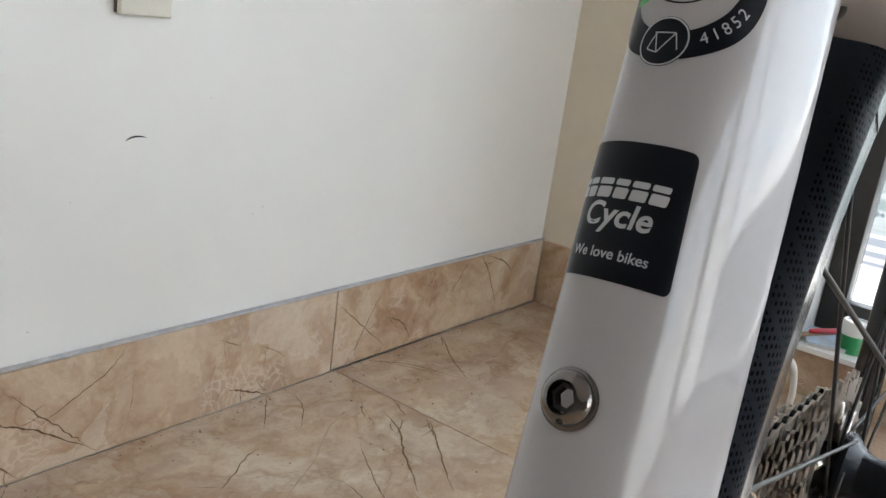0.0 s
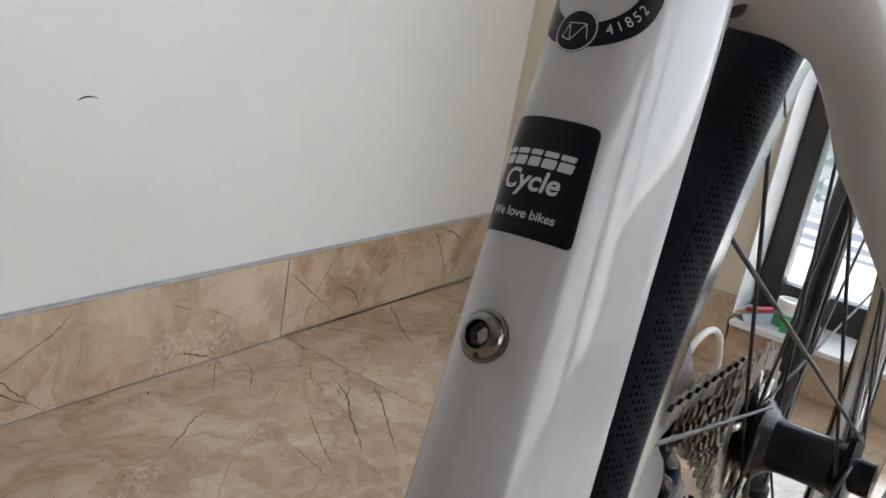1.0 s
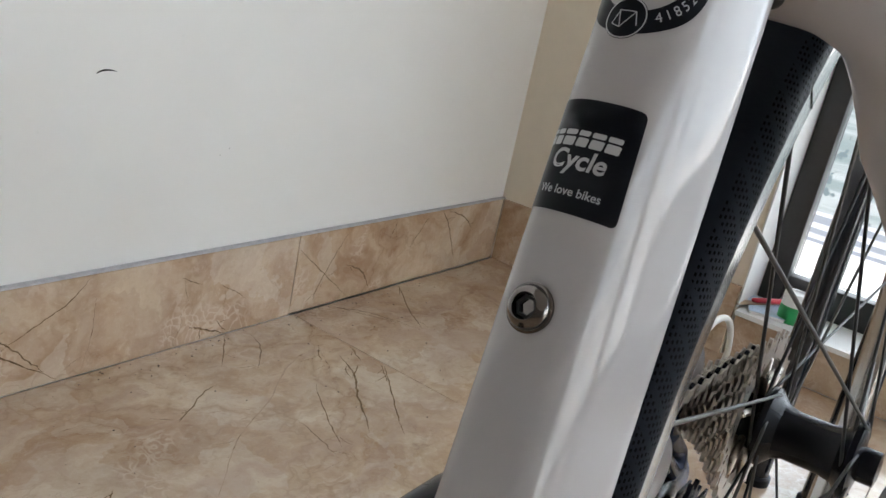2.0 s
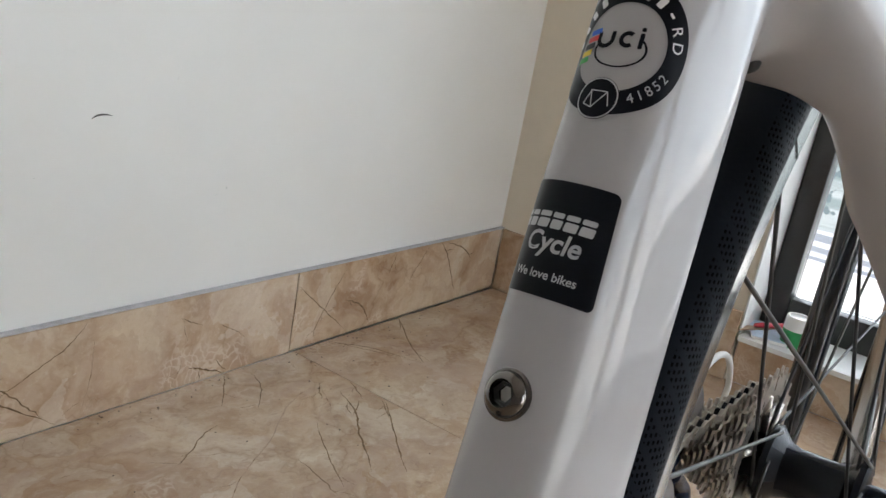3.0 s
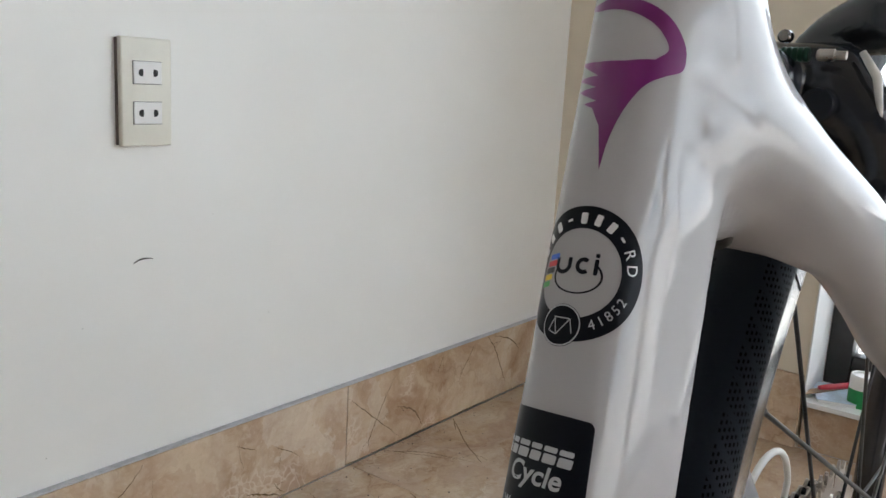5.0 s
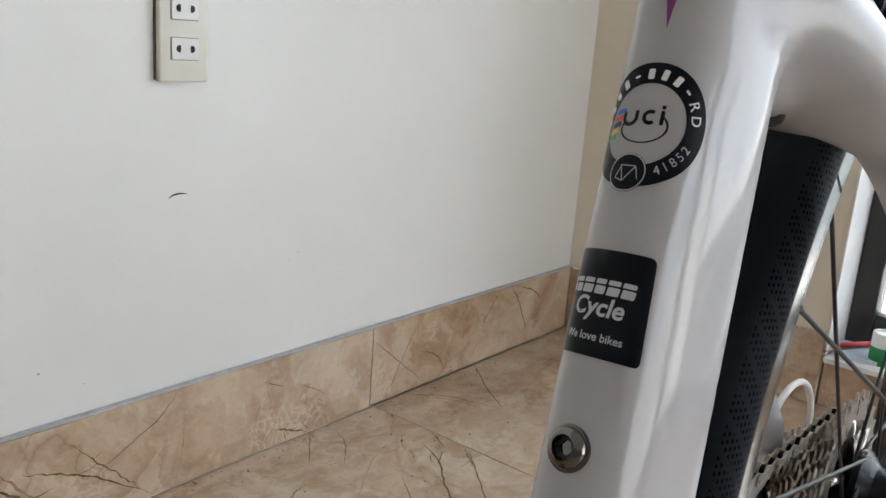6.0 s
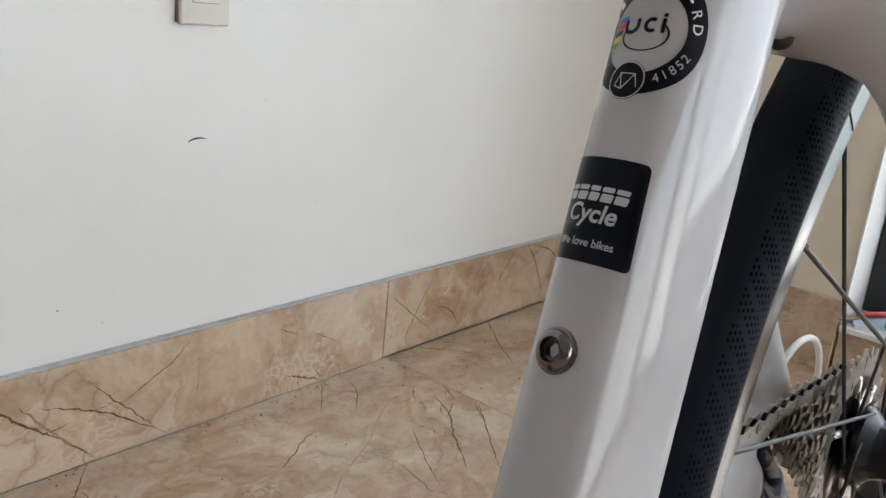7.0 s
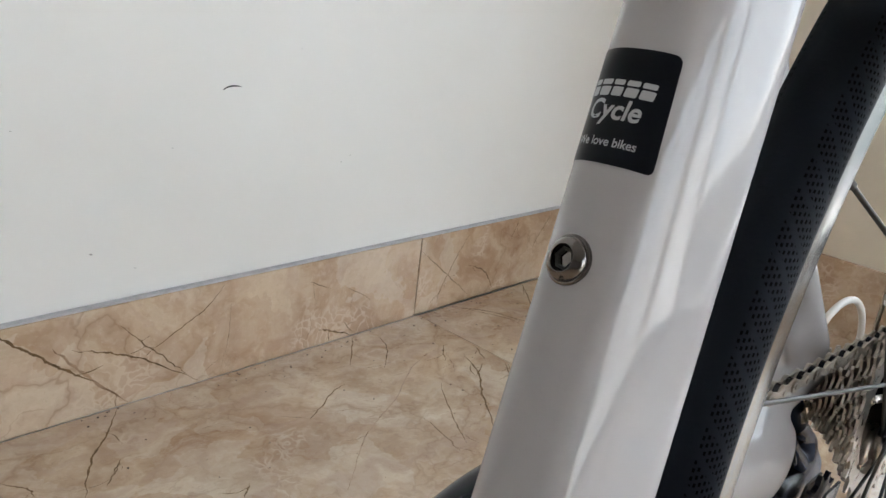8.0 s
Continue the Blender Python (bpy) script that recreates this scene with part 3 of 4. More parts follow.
leg_far = [(x, y - d, z) for (x, y, z), d in zip(mirrored(leg), (0.014, 0.012, 0.007, 0.003, 0, 0, 0, 0, 0, 0))][:8] + [(-0.050, 0.067, 0.396), (-0.012, 0.067, 0.352)]
for line, ends in ((leg, (0.008, 0.009)), (leg_far, (0.0105, 0.012))):
    prims.append((limb(rounded(line), spread(leg_r[:8] + list(ends))), 0.014))
web = [(-0.3000, -0.0020, 0.5745), (-0.2800, -0.0095, 0.5668), (-0.2590, -0.0175, 0.5540)]
prims.append((limb(rounded(web), spread([0.0082, 0.0088, 0.0085])), 0.009))
fill = [(-0.2910, 0.0055, 0.6010), (-0.2860, 0.0010, 0.5850), (-0.2770, -0.0055, 0.5690)]
prims.append((limb(rounded(fill), spread([0.0080, 0.0100, 0.0098])), 0.007))
prims.append((limb([along(0.070), (-0.2640, 0.0, 0.5570)], [0.0080, 0.0078]), 0.006))
bridge = [(-0.266, 0.012, 0.5583), (-0.2535, 0.0026, 0.5569), (-0.2640, -0.0077, 0.5546)]
prims.append((limb(rounded(bridge + mirrored(bridge[::-1])), spread([0.0085] * 6)), 0.010))
prims.append((limb(rounded(stay_l), spread([0.013, 0.012, 0.010, 0.009])), 0.010))
prims.append((limb(rounded(stay_r), spread([0.014, 0.013, 0.013, 0.014, 0.010])), 0.010))
# deep chainstay end and dropout on the drive side
prims.append((flat_limb([(-0.18, 0.058, 0.303), (-0.060, 0.0535, 0.297)], [0.022, 0.0260], 3.1), 0.008))
prims.append((flat_limb([(-0.040, 0.066, 0.372), (0.000, 0.066, 0.338)], [0.015, 0.018], 2.4), 0.008))
prims.append((limb([(bb[0], bb[1] - 0.034, bb[2]), (bb[0], bb[1] + 0.034, bb[2])], [0.023, 0.023]), 0.02))
frame_ob = part("frame", blended_mesh(prims, (-0.46, -0.088, 0.230), (0.040, 0.105, 0.76), 0.0026, True), FRAME_PAINT, bicycle, "glossy pearl white carbon frame")


# ---- prints and stickers on the seat tube ----
ARC = 0.0151


def wrapped(me, s0, theta0, lift, turn=0.0):
    """Lays a flat mesh (x to the picture's right, y up the tube) onto the seat tube."""
    c, sn = math.cos(turn), math.sin(turn)
    for v in me.vertices:
        x, y = v.co.x * c - v.co.y * sn, v.co.x * sn + v.co.y * c
        v.co = Vector(on_tube(s0 + y, theta0 - x / ARC, lift + v.co.z))
    me.update()
    bm = bmesh.new()
    bm.from_mesh(me)
    bmesh.ops.recalc_face_normals(bm, faces=bm.faces)
    mid = Vector(on_tube(s0, theta0)) - Vector(AX_P + AX_D * s0)
    if sum((f.normal.dot(mid) * f.calc_area() for f in bm.faces), 0.0) < 0:
        bmesh.ops.reverse_faces(bm, faces=bm.faces)
    bm.to_mesh(me)
    bm.free()
    return me


def flat_shape(outline, fine=0.0016):
    """A flat filled outline, cut fine enough to bend."""
    bm = bmesh.new()
    f = bm.faces.new([bm.verts.new((x, y, 0)) for x, y in outline])
    bmesh.ops.triangulate(bm, faces=[f])
    for _ in range(5):
        long = [e for e in bm.edges if e.calc_length() > fine]
        if not long:
            break
        bmesh.ops.subdivide_edges(bm, edges=long, cuts=1)
        bmesh.ops.triangulate(bm, faces=[q for q in bm.faces if len(q.verts) > 3])
    me = bpy.data.meshes.new("shape")
    bm.to_mesh(me)
    bm.free()
    return me


def disc(r, n=48, sx=1.0):
    return [(r * sx * math.cos(2 * math.pi * i / n), r * math.sin(2 * math.pi * i / n)) for i in range(n)]


def arc_mesh(r0, r1, a0, a1, n=48, sx=1.0, at=(0.0, 0.0), turn=0.0):
    """A flat curved band."""
    verts, faces = [], []
    c, s = math.cos(turn), math.sin(turn)
    rows = max(1, int((r1 - r0) / 0.0012))
    for i in range(n + 1):
        g = radians(a0 + (a1 - a0) * i / n)
        for q in range(rows + 1):
            r = r0 + (r1 - r0) * q / rows
            x, y = r * sx * math.cos(g), r * math.sin(g)
            verts.append((x * c - y * s + at[0], x * s + y * c + at[1], 0))
    for i in range(n):
        for q in range(rows):
            k = i * (rows + 1) + q
            faces.append((k, k + 1, k + rows + 2, k + rows + 1))
    return mesh_of(verts, faces)


def round_rect(w, h, r, n=5):
    out = []
    for cx, cy, a in ((w / 2 - r, h / 2 - r, 0), (-w / 2 + r, h / 2 - r, 90), (-w / 2 + r, -h / 2 + r, 180), (w / 2 - r, -h / 2 + r, 270)):
        out += [(cx + r * math.cos(radians(a + 90 * i / n)), cy + r * math.sin(radians(a + 90 * i / n))) for i in range(n + 1)]
    return out


def lettering(text, size, slant=0.0, bold=0.0):
    cu = bpy.data.curves.new("lettering", "FONT")
    cu.body, cu.size, cu.align_x, cu.align_y = text, size, "CENTER", "CENTER"
    cu.shear, cu.offset = slant, bold
    ob = bpy.data.objects.new("lettering", cu)
    scene.collection.objects.link(ob)
    dg = bpy.context.evaluated_depsgraph_get()
    me = bpy.data.meshes.new_from_object(ob.evaluated_get(dg))
    bpy.data.objects.remove(ob)
    return me


def decal(name, me, mat, parent, s, theta, lift, turn=0.0, label=""):
    return part(name, wrapped(me, s, radians(theta), lift, turn), mat, parent, label, smooth=True)


def moved(outline, dx, dy, turn=0.0, slant=0.0):
    c, s = math.cos(turn), math.sin(turn)
    return [((x + slant * y) * c - y * s + dx, (x + slant * y) * s + y * c + dy) for x, y in outline]


L1, L2, L3 = 0.00012, 0.00020, 0.00028
# shop sticker: black, with a slogan
tilt = -0.045


def wide(me, width):
    """Sizes a flat mesh to that width."""
    xs_ = [v.co.x for v in me.vertices]
    k = width / (max(xs_) - min(xs_))
    mid_ = (max(xs_) + min(xs_)) / 2
    for v in me.vertices:
        v.co = Vector(((v.co.x - mid_) * k, v.co.y * k, 0.0))
    return me


decal("shop_sticker", flat_shape(moved(round_rect(0.0245, 0.0213, 0.0013), 0, 0, 0, -0.078)), DECAL_BLACK, frame_ob, 0.01825, 22.0, L1, tilt, "black shop sticker with silver writing")
x0 = -0.0098
for w in (0.0026, 0.0011, 0.0022, 0.0027, 0.0022, 0.0026, 0.0027):
    for dy, hh in ((0.00105, 0.0010), (-0.00065, 0.0017)):
        decal("letter_block", flat_shape(moved(round_rect(w, hh, 0.0003, 2), x0 + w / 2, 0.0032 + dy, 0, 0.12)), PRINT_GREY, frame_ob, 0.01825, 22.0, L2, tilt)
    x0 += w + 0.00045
decal("writing", wide(lettering("Cycle", 0.0053, 0.12, 0.00012), 0.0114), PRINT_GREY, frame_ob, 0.0172, 14.3, L2, tilt)
decal("writing", wide(lettering("We love bikes", 0.00285, 0.0, 0.00004), 0.0133), PRINT_GREY, frame_ob, 0.0114, 14.8, L2, tilt)
# round approval label
RS, RT = 0.0549, 9.5
decal("round_label", arc_mesh(0.0086, 0.0130, -180, 180, 96), DECAL_BLACK, frame_ob, RS, RT, L1, 0.0, "round black ring label with white writing")
ring_text = "0000-000-RD"
for k, ch in enumerate(ring_text):
    g = radians(172 - 16.2 * k)
    at = (0.01055 * math.cos(g), 0.01055 * math.sin(g))
    if ch in "RD":
        me = lettering(ch, 0.0031)
        c, sn = math.cos(g - math.pi / 2), math.sin(g - math.pi / 2)
        for v in me.vertices:
            v.co = Vector((v.co.x * c - v.co.y * sn + at[0], v.co.x * sn + v.co.y * c + at[1], 0))
    elif ch == "-":
        me = flat_shape(moved(round_rect(0.0011, 0.0005, 0.0001, 2), *at, g - math.pi / 2))
    else:
        me = flat_shape(moved(round_rect(0.0013, 0.0022, 0.0003, 2), *at, g - math.pi / 2))
    decal("letter_block", me, PRINT_WHITE, frame_ob, RS, RT, L2)
for k, ch in enumerate("41852"):
    g = radians(-63 + 9.6 * k)
    me = lettering(ch, 0.0026)
    c, sn = math.cos(g + math.pi / 2), math.sin(g + math.pi / 2)
    for v in me.vertices:
        v.co = Vector((v.co.x * c - v.co.y * sn + 0.01055 * math.cos(g), v.co.x * sn + v.co.y * c + 0.01055 * math.sin(g), 0))
    decal("digit", me, PRINT_GREY, frame_ob, RS, RT, L2)
for k, col in enumerate(((0.02, 0.12, 0.6), (0.6, 0.03, 0.03), (0.01, 0.01, 0.01), (0.75, 0.55, 0.02), (0.03, 0.35, 0.06))):
    decal("stripe", flat_shape(moved(round_rect(0.0027, 0.0011, 0.0002, 2), -0.0056 - 0.0004 * k, 0.0030 - 0.00135 * k, 0.1)), material("stripe_print", col, 0.35), frame_ob, RS, RT, L2)
decal("swoosh", arc_mesh(0.0031, 0.0034, -200, 40, 40, 1.5), DECAL_BLACK, frame_ob, RS - 0.0006, RT - 1.0, L1)
decal("letter_block", arc_mesh(0.0010, 0.0018, -180, 0, 20, at=(-0.0029, 0.0014)), DECAL_BLACK, frame_ob, RS, RT, L2)
for lx, ly, hh in ((-0.0043, 0.0021, 0.0015), (-0.0015, 0.0021, 0.0015), (0.0038, 0.0013, 0.0030), (0.0038, 0.0035, 0.0008)):
    decal("letter_block", flat_shape(moved(round_rect(0.0008, hh, 0.0002, 2), lx, ly)), DECAL_BLACK, frame_ob, RS, RT, L2)
decal("letter_block", arc_mesh(0.0008, 0.0016, 50, 310, 20, at=(0.0013, 0.0014)), DECAL_BLACK, frame_ob, RS, RT, L2)
decal("label_badge", flat_shape(disc(0.0040)), DECAL_BLACK, frame_ob, 0.0448, 13.7, L2)
decal("badge_ring", arc_mesh(0.00365, 0.0039, -180, 180, 48), PRINT_GREY, frame_ob, 0.0448, 13.7, L3)
for (ax, ay), (bx, by) in (((-0.0016, 0.0015), (0.0017, 0.0013)), ((0.0017, 0.0013), (-0.0007, -0.0018)), ((-0.0007, -0.0018), (-0.0014, 0.0015)), ((-0.0024, -0.0011), (-0.0014, 0.0012)), ((-0.0024, -0.0011), (-0.0007, -0.0018)), ((0.0017, 0.0013), (0.0024, -0.0014))):
    g, ln = math.atan2(by - ay, bx - ax), math.hypot(bx - ax, by - ay)
    decal("line", flat_shape(moved(round_rect(ln, 0.0002, 0.00008, 1), (ax + bx) / 2, (ay + by) / 2, g)), PRINT_GREY, frame_ob, 0.0448, 13.7, L3)
# magenta emblem: (millimetres up the tube, degrees round it)
emblem = [(111, 62), (110, 40), (109.9, 22), (108.4, -1), (105.5, -22.5), (102, -36.5), (99.3, -40.5), (96.7, -38.5), (94.6, -24), (92.2, -11), (87.5, 0.5), (81.8, 8), (75.9, 11.2), (84.3, 17.3), (88, 25.5), (89.2, 35.5), (89.3, 23), (92.3, 46), (92.1, 25.5), (95, 50), (94.4, 25.5), (98.6, 52), (97.2, 28), (96.8, 5.5), (97.3, -15), (99.7, -23.5), (102.5, -17), (104.7, -6), (106.9, 12.5), (108.2, 38)]
flat = [(-radians(t * 1.03 - 5.0) * ARC, 0.075 + (s - 75.9) * 0.001064) for s, t in emblem]
soft = [q[:2] for q in rounded([(x, y, 0.0) for x, y in flat[:13]], 5)] + flat[13:24] + [q[:2] for q in rounded([(x, y, 0.0) for x, y in flat[24:]], 5)]
decal("emblem", flat_shape(soft), MAGENTA, frame_ob, 0.0, 0.0, L1, 0.0, "magenta flame-shaped emblem")

# bottle cage bolt in its boss
bolt_at = on_tube(-0.0105, radians(13.5), 0.0)
nrm = Vector(math.cos(radians(4)) * FRONT + math.sin(radians(4)) * SIDE)
bolt_m = Matrix.Translation(bolt_at) @ nrm.to_track_quat("Z", "Y").to_matrix().to_4x4() @ Matrix.Scale(TUBE, 4)
washer = lathe([(-0.0014, 0.0050), (0.0002, 0.0050), (0.0004, 0.0047), (0.0005, 0.0040), (0.0005, 0.0010)], 40, "Z")
sharp_smooth(part("bolt_boss", washer, CHROME, frame_ob, "dull metal boss", bolt_m), 30)
bolt = lathe([(0.0000, 0.0044), (0.0006, 0.00445), (0.0011, 0.0043), (0.0016, 0.0039), (0.0020, 0.0034), (0.0023, 0.0030), (0.00238, 0.0027), (0.0021, 0.0025), (0.0003, 0.0024), (0.0002, 0.0002)], 48, "Z")
sharp_smooth(part("bolt", bolt, CHROME, frame_ob, "polished hex socket bolt", bolt_m), 40)
part("socket", lathe([(0.0002, 0.0022), (0.0010, 0.00240), (0.0014, 0.00240), (0.0013, 0.0018), (0.0004, 0.0016), (0.0003, 0.0002)], 6, "Z"), DARK_HOLE, frame_ob, "", bolt_m)
# rubber plug in the bridge
plug = Vector((-0.2812, 0.0002, 0.5496))
part("rubber_plug", sweep([plug + Vector((0.004, 0.001, 0.003)), plug, plug - Vector((0.0014, 0, 0.0006))], [0.0033, 0.0033, 0.0025], 16), DARK_HOLE, frame_ob, "black rubber plug")


# ---- rear wheel, round its own axle ----
def ring(profile, n=220, closed=True, uv=None):
    """profile: (lateral, radius) pairs swept round the axle (y)."""
    verts, faces = [], []
    c = len(profile)
    for i in range(n):
        g = 2 * math.pi * i / n
        for lat, r in profile:
            verts.append((r * math.cos(g), lat, r * math.sin(g)))
    for i in range(n):
        for k in range(c if closed else c - 1):
            faces.append((i * c + k, i * c + (k + 1) % c, ((i + 1) % n) * c + (k + 1) % c, ((i + 1) % n) * c + k))
    me = mesh_of(verts, faces, True)
    if uv:
        lay = me.uv_layers.new(name=uv)
        arc = [0.0]
        for a, b in zip(profile, profile[1:]):
            arc.append(arc[-1] + math.hypot(a[0] - b[0], a[1] - b[1]))
        mid = arc[-1] / 2
        for poly in me.polygons:
            i = poly.index // (c if closed else c - 1)
            for li in poly.loop_indices:
                vi = me.loops[li].vertex_index
                ii = n if vi // c == 0 and i == n - 1 else vi // c
                lay.data[li].uv = (ii / n * 2 * math.pi * 0.32, arc[vi % c] - mid)
    bm = bmesh.new()
    bm.from_mesh(me)
    bmesh.ops.recalc_face_normals(bm, faces=bm.faces)
    bm.to_mesh(me)
    bm.free()
    return me


R0 = WHEEL_R
rim_profile = [(-0.0112, R0 + 0.001), (-0.0106, R0), (-0.0108, R0 - 0.0098), (-0.0100, R0 - 0.0120), (-0.0078, R0 - 0.0152), (-0.0030, R0 - 0.0172), (0.0030, R0 - 0.0172), (0.0078, R0 - 0.0152), (0.0100, R0 - 0.0120), (0.0108, R0 - 0.0098), (0.0106, R0), (0.0112, R0 + 0.001), (0.0085, R0 + 0.0005), (0.0085, R0 - 0.0035), (-0.0085, R0 - 0.0035), (-0.0085, R0 + 0.0005)]
wheel = part("rear_wheel", ring(rim_profile), RIM_ALU, bicycle, "silver machined alloy rim", wheel_m)
sharp_smooth(wheel, 30)
tp = []
for i in range(29):
    g = math.radians(-120 + 240 * i / 28)
    tp.append((0.0127 * math.sin(g), R0 + 0.0071 + 0.0125 * math.cos(g)))
part("tyre", ring(tp, 300, False, "tread"), RUBBER, wheel, "black tyre with slit tread on its shoulders")
hub_profile = [(-0.050, 0.006), (-0.049, 0.0105), (-0.040, 0.0105), (-0.0385, 0.0205), (-0.037, 0.0240), (-0.0335, 0.0240), (-0.032, 0.0215), (-0.028, 0.0170), (-0.020, 0.0155), (0.000, 0.0155), (0.006, 0.0175), (0.0105, 0.0225), (0.0125, 0.0250), (0.016, 0.0250), (0.0175, 0.022), (0.0195, 0.0175), (0.058, 0.0175)]
hub = part("hub", lathe(hub_profile, 64), HUB_BLACK, wheel, "black alloy hub")
sharp_smooth(hub, 28)
N_SPOKE = 24
RIM_IN = R0 - 0.0165
for k in range(N_SPOKE):
    g = math.radians(144.5) + 2 * math.pi * k / N_SPOKE
    left = k % 2 == 0
    g += 0.0 if left else radians(1.5)
    lead = -1 if (k // 2) % 2 == 0 else 1
    h = g + lead * math.radians(58 if left else 70)
    lat, fr = (-0.0352, 0.0205) if left else (0.0143, 0.0222)
    a = Vector((RIM_IN * math.cos(g), -0.003 if left else 0.003, RIM_IN * math.sin(g)))
    b = Vector((fr * math.cos(h), lat + (0.0028 if lead > 0 else -0.0028), fr * math.sin(h)))
    part("spoke", sweep([a, a.lerp(b, 0.05), a.lerp(b, 0.95), b], [0.0012, 0.0010, 0.0010, 0.0011], 8), SPOKE if lead < 0 else SPOKE_BLACK, wheel)
    e = a + (b - a).normalized() * 0.012
    part("nipple", sweep([a, e], 0.0017, 6), SPOKE, wheel)
g = math.radians(137.0)
seam = [Vector(((R0 - q) * math.cos(g), -0.01075, (R0 - q) * math.sin(g))) for q in (-0.001, 0.004, 0.0100)]
part("rim_joint", sweep(seam, 0.0003, 6), DARK_HOLE, wheel, "dark seam where the rim meets")


# ---- cassette and chain ----
def sprocket(teeth, thick=0.0018, hole=0.0176, arms=0):
    """A toothed plate round y."""
    pr = 0.0127 / (2 * math.sin(math.pi / teeth))
    outer = []
    for i in range(teeth):
        for q, dr in ((-0.36, -0.0031), (-0.22, -0.0026), (-0.07, 0.0026), (0.07, 0.0026), (0.22, -0.0026), (0.36, -0.0031)):
            g = 2 * math.pi * (i + q) / teeth
            outer.append(((pr + dr) * math.cos(g), (pr + dr) * math.sin(g)))
    n = len(outer)
    inner = [(hole * math.cos(math.atan2(y, x)), hole * math.sin(math.atan2(y, x))) for x, y in outer]
    verts, faces = [], []
    for h in (-thick / 2, thick / 2):
        verts += [(x, h, y) for x, y in outer] + [(x, h, y) for x, y in inner]
    for i in range(n):
        j = (i + 1) % n
        faces += [(i, j, n + j, n + i), (2 * n + i, 3 * n + i, 3 * n + j, 2 * n + j), (i, 2 * n + i, 2 * n + j, j), (n + i, n + j, 3 * n + j, 3 * n + i)]
    return mesh_of(verts, faces)


COGS = (28, 25, 23, 21, 19, 17, 15, 14, 13, 12, 11)
cassette = part("cassette", lathe([(0.021, 0.0165), (0.0605, 0.0165)], 32), STEEL, bicycle, "worn steel cassette", wheel_m)
for k, t in enumerate(COGS):
    hole = 0.0176 if k > 2 else 0.0127 / (2 * math.sin(math.pi / t)) - (0.0155, 0.0125, 0.0115)[k]
    part("cog", sprocket(t, 0.0015, hole), STEEL, cassette, m=pose(0, 0.0225 + 0.0037 * k, 0, 0, 13.0 * k, 0))
    if k < 3:
        for q in range(6):
            g = math.radians(60 * q + 20 + 6 * k)
            part("cog_arm", sweep([(0.016 * math.cos(g), 0.0225 + 0.0037 * k, 0.016 * math.sin(g)), ((hole + 0.002) * math.cos(g + 0.3), 0.0225 + 0.0037 * k, (hole + 0.002) * math.sin(g + 0.3))], 0.0024, 6), STEEL, cassette)
part("lockring", lathe([(0.0605, 0.017), (0.0635, 0.017), (0.0640, 0.015), (0.0640, 0.009)], 40), GLOSS_BLACK, cassette)


def link_plate(gap, thick=0.0010):
    """Two waisted plates and a roller, one pitch long, along x."""
    out = []
    for i in range(9):
        g = math.radians(90 + 180 * i / 8)
        out.append((-0.00635 + 0.0036 * math.cos(g), 0.0036 * math.sin(g)))
    out.append((0, -0.0016))
    for i in range(9):
        g = math.radians(-90 + 180 * i / 8)
        out.append((0.00635 + 0.0036 * math.cos(g), 0.0036 * math.sin(g)))
    out.append((0, 0.0016))
    verts, faces = [], []
    n = len(out)
    for side in (-1, 1):
        base = len(verts)
        for h in (gap, gap + thick):
            verts += [(x, side * h, z) for x, z in out]
        faces += [tuple(base + i for i in range(n)), tuple(base + n + i for i in range(n - 1, -1, -1))]
        faces += [(base + i, base + n + i, base + n + (i + 1) % n, base + (i + 1) % n) for i in range(n)]
    for cx in (-0.00635, 0.00635):
        base = len(verts)
        for h in (-gap, gap):
            verts += [(cx + 0.0030 * math.cos(2 * math.pi * i / 10), h, 0.0030 * math.sin(2 * math.pi * i / 10)) for i in range(10)]
        faces += [(base + i, base + 10 + i, base + 10 + (i + 1) % 10, base + (i + 1) % 10) for i in range(10)]
    dark = len(faces) - 20
    for cx in (-0.00635, 0.00635):
        for side in (-1, 1):
            base = len(verts)
            for h, r in ((gap + thick - 0.0002, 0.0017), (gap + thick + 0.0004, 0.0015)):
                verts += [(cx + r * math.cos(2 * math.pi * i / 8), side * h, r * math.sin(2 * math.pi * i / 8)) for i in range(8)]
            faces += [(base + i, base + 8 + i, base + 8 + (i + 1) % 8, base + (i + 1) % 8) for i in range(8)] + [tuple(base + 8 + i for i in range(8))]
    me = mesh_of(verts, faces)
    me.materials.append(CHAIN_STEEL)
    me.materials.append(HUB_BLACK)
    for i in range(dark, dark + 20):
        me.polygons[i].material_index = 1
    bm = bmesh.new()
    bm.from_mesh(me)
    bmesh.ops.recalc_face_normals(bm, faces=bm.faces)
    bm.to_mesh(me)
    bm.free()
    return me


AXLE = wheel_m.translation
CK = 4
cog_y = 0.0225 + 0.0037 * CK + AXLE.y
cog_r = 0.0127 / (2 * math.sin(math.pi / COGS[CK]))
ring_c, ring_rad = Vector((bb[0], 0.046, bb[2])), 0.1049
chain = part("chain", link_plate(0.0013), None, bicycle, "oily steel chain", pose(AXLE.x, cog_y, AXLE.z + cog_r))
inner_me, outer_me = link_plate(0.0013), link_plate(0.0023)
back = chain.matrix_basis.inverted()
way = [Vector((ring_c.x, ring_c.y, ring_c.z + ring_rad))]
start, end = Vector((AXLE.x, cog_y, AXLE.z + cog_r)), way[0]
count = int((end - start).length / 0.0127)
for i in range(1, count):
    p = start.lerp(end, i / count)
    d = (start - end).normalized()
    m = Matrix.Translation(p) @ Vector((1, 0, 0)).rotation_difference(d).to_matrix().to_4x4()
    part("link", outer_me if i % 2 else inner_me, None, chain, m=back @ m)
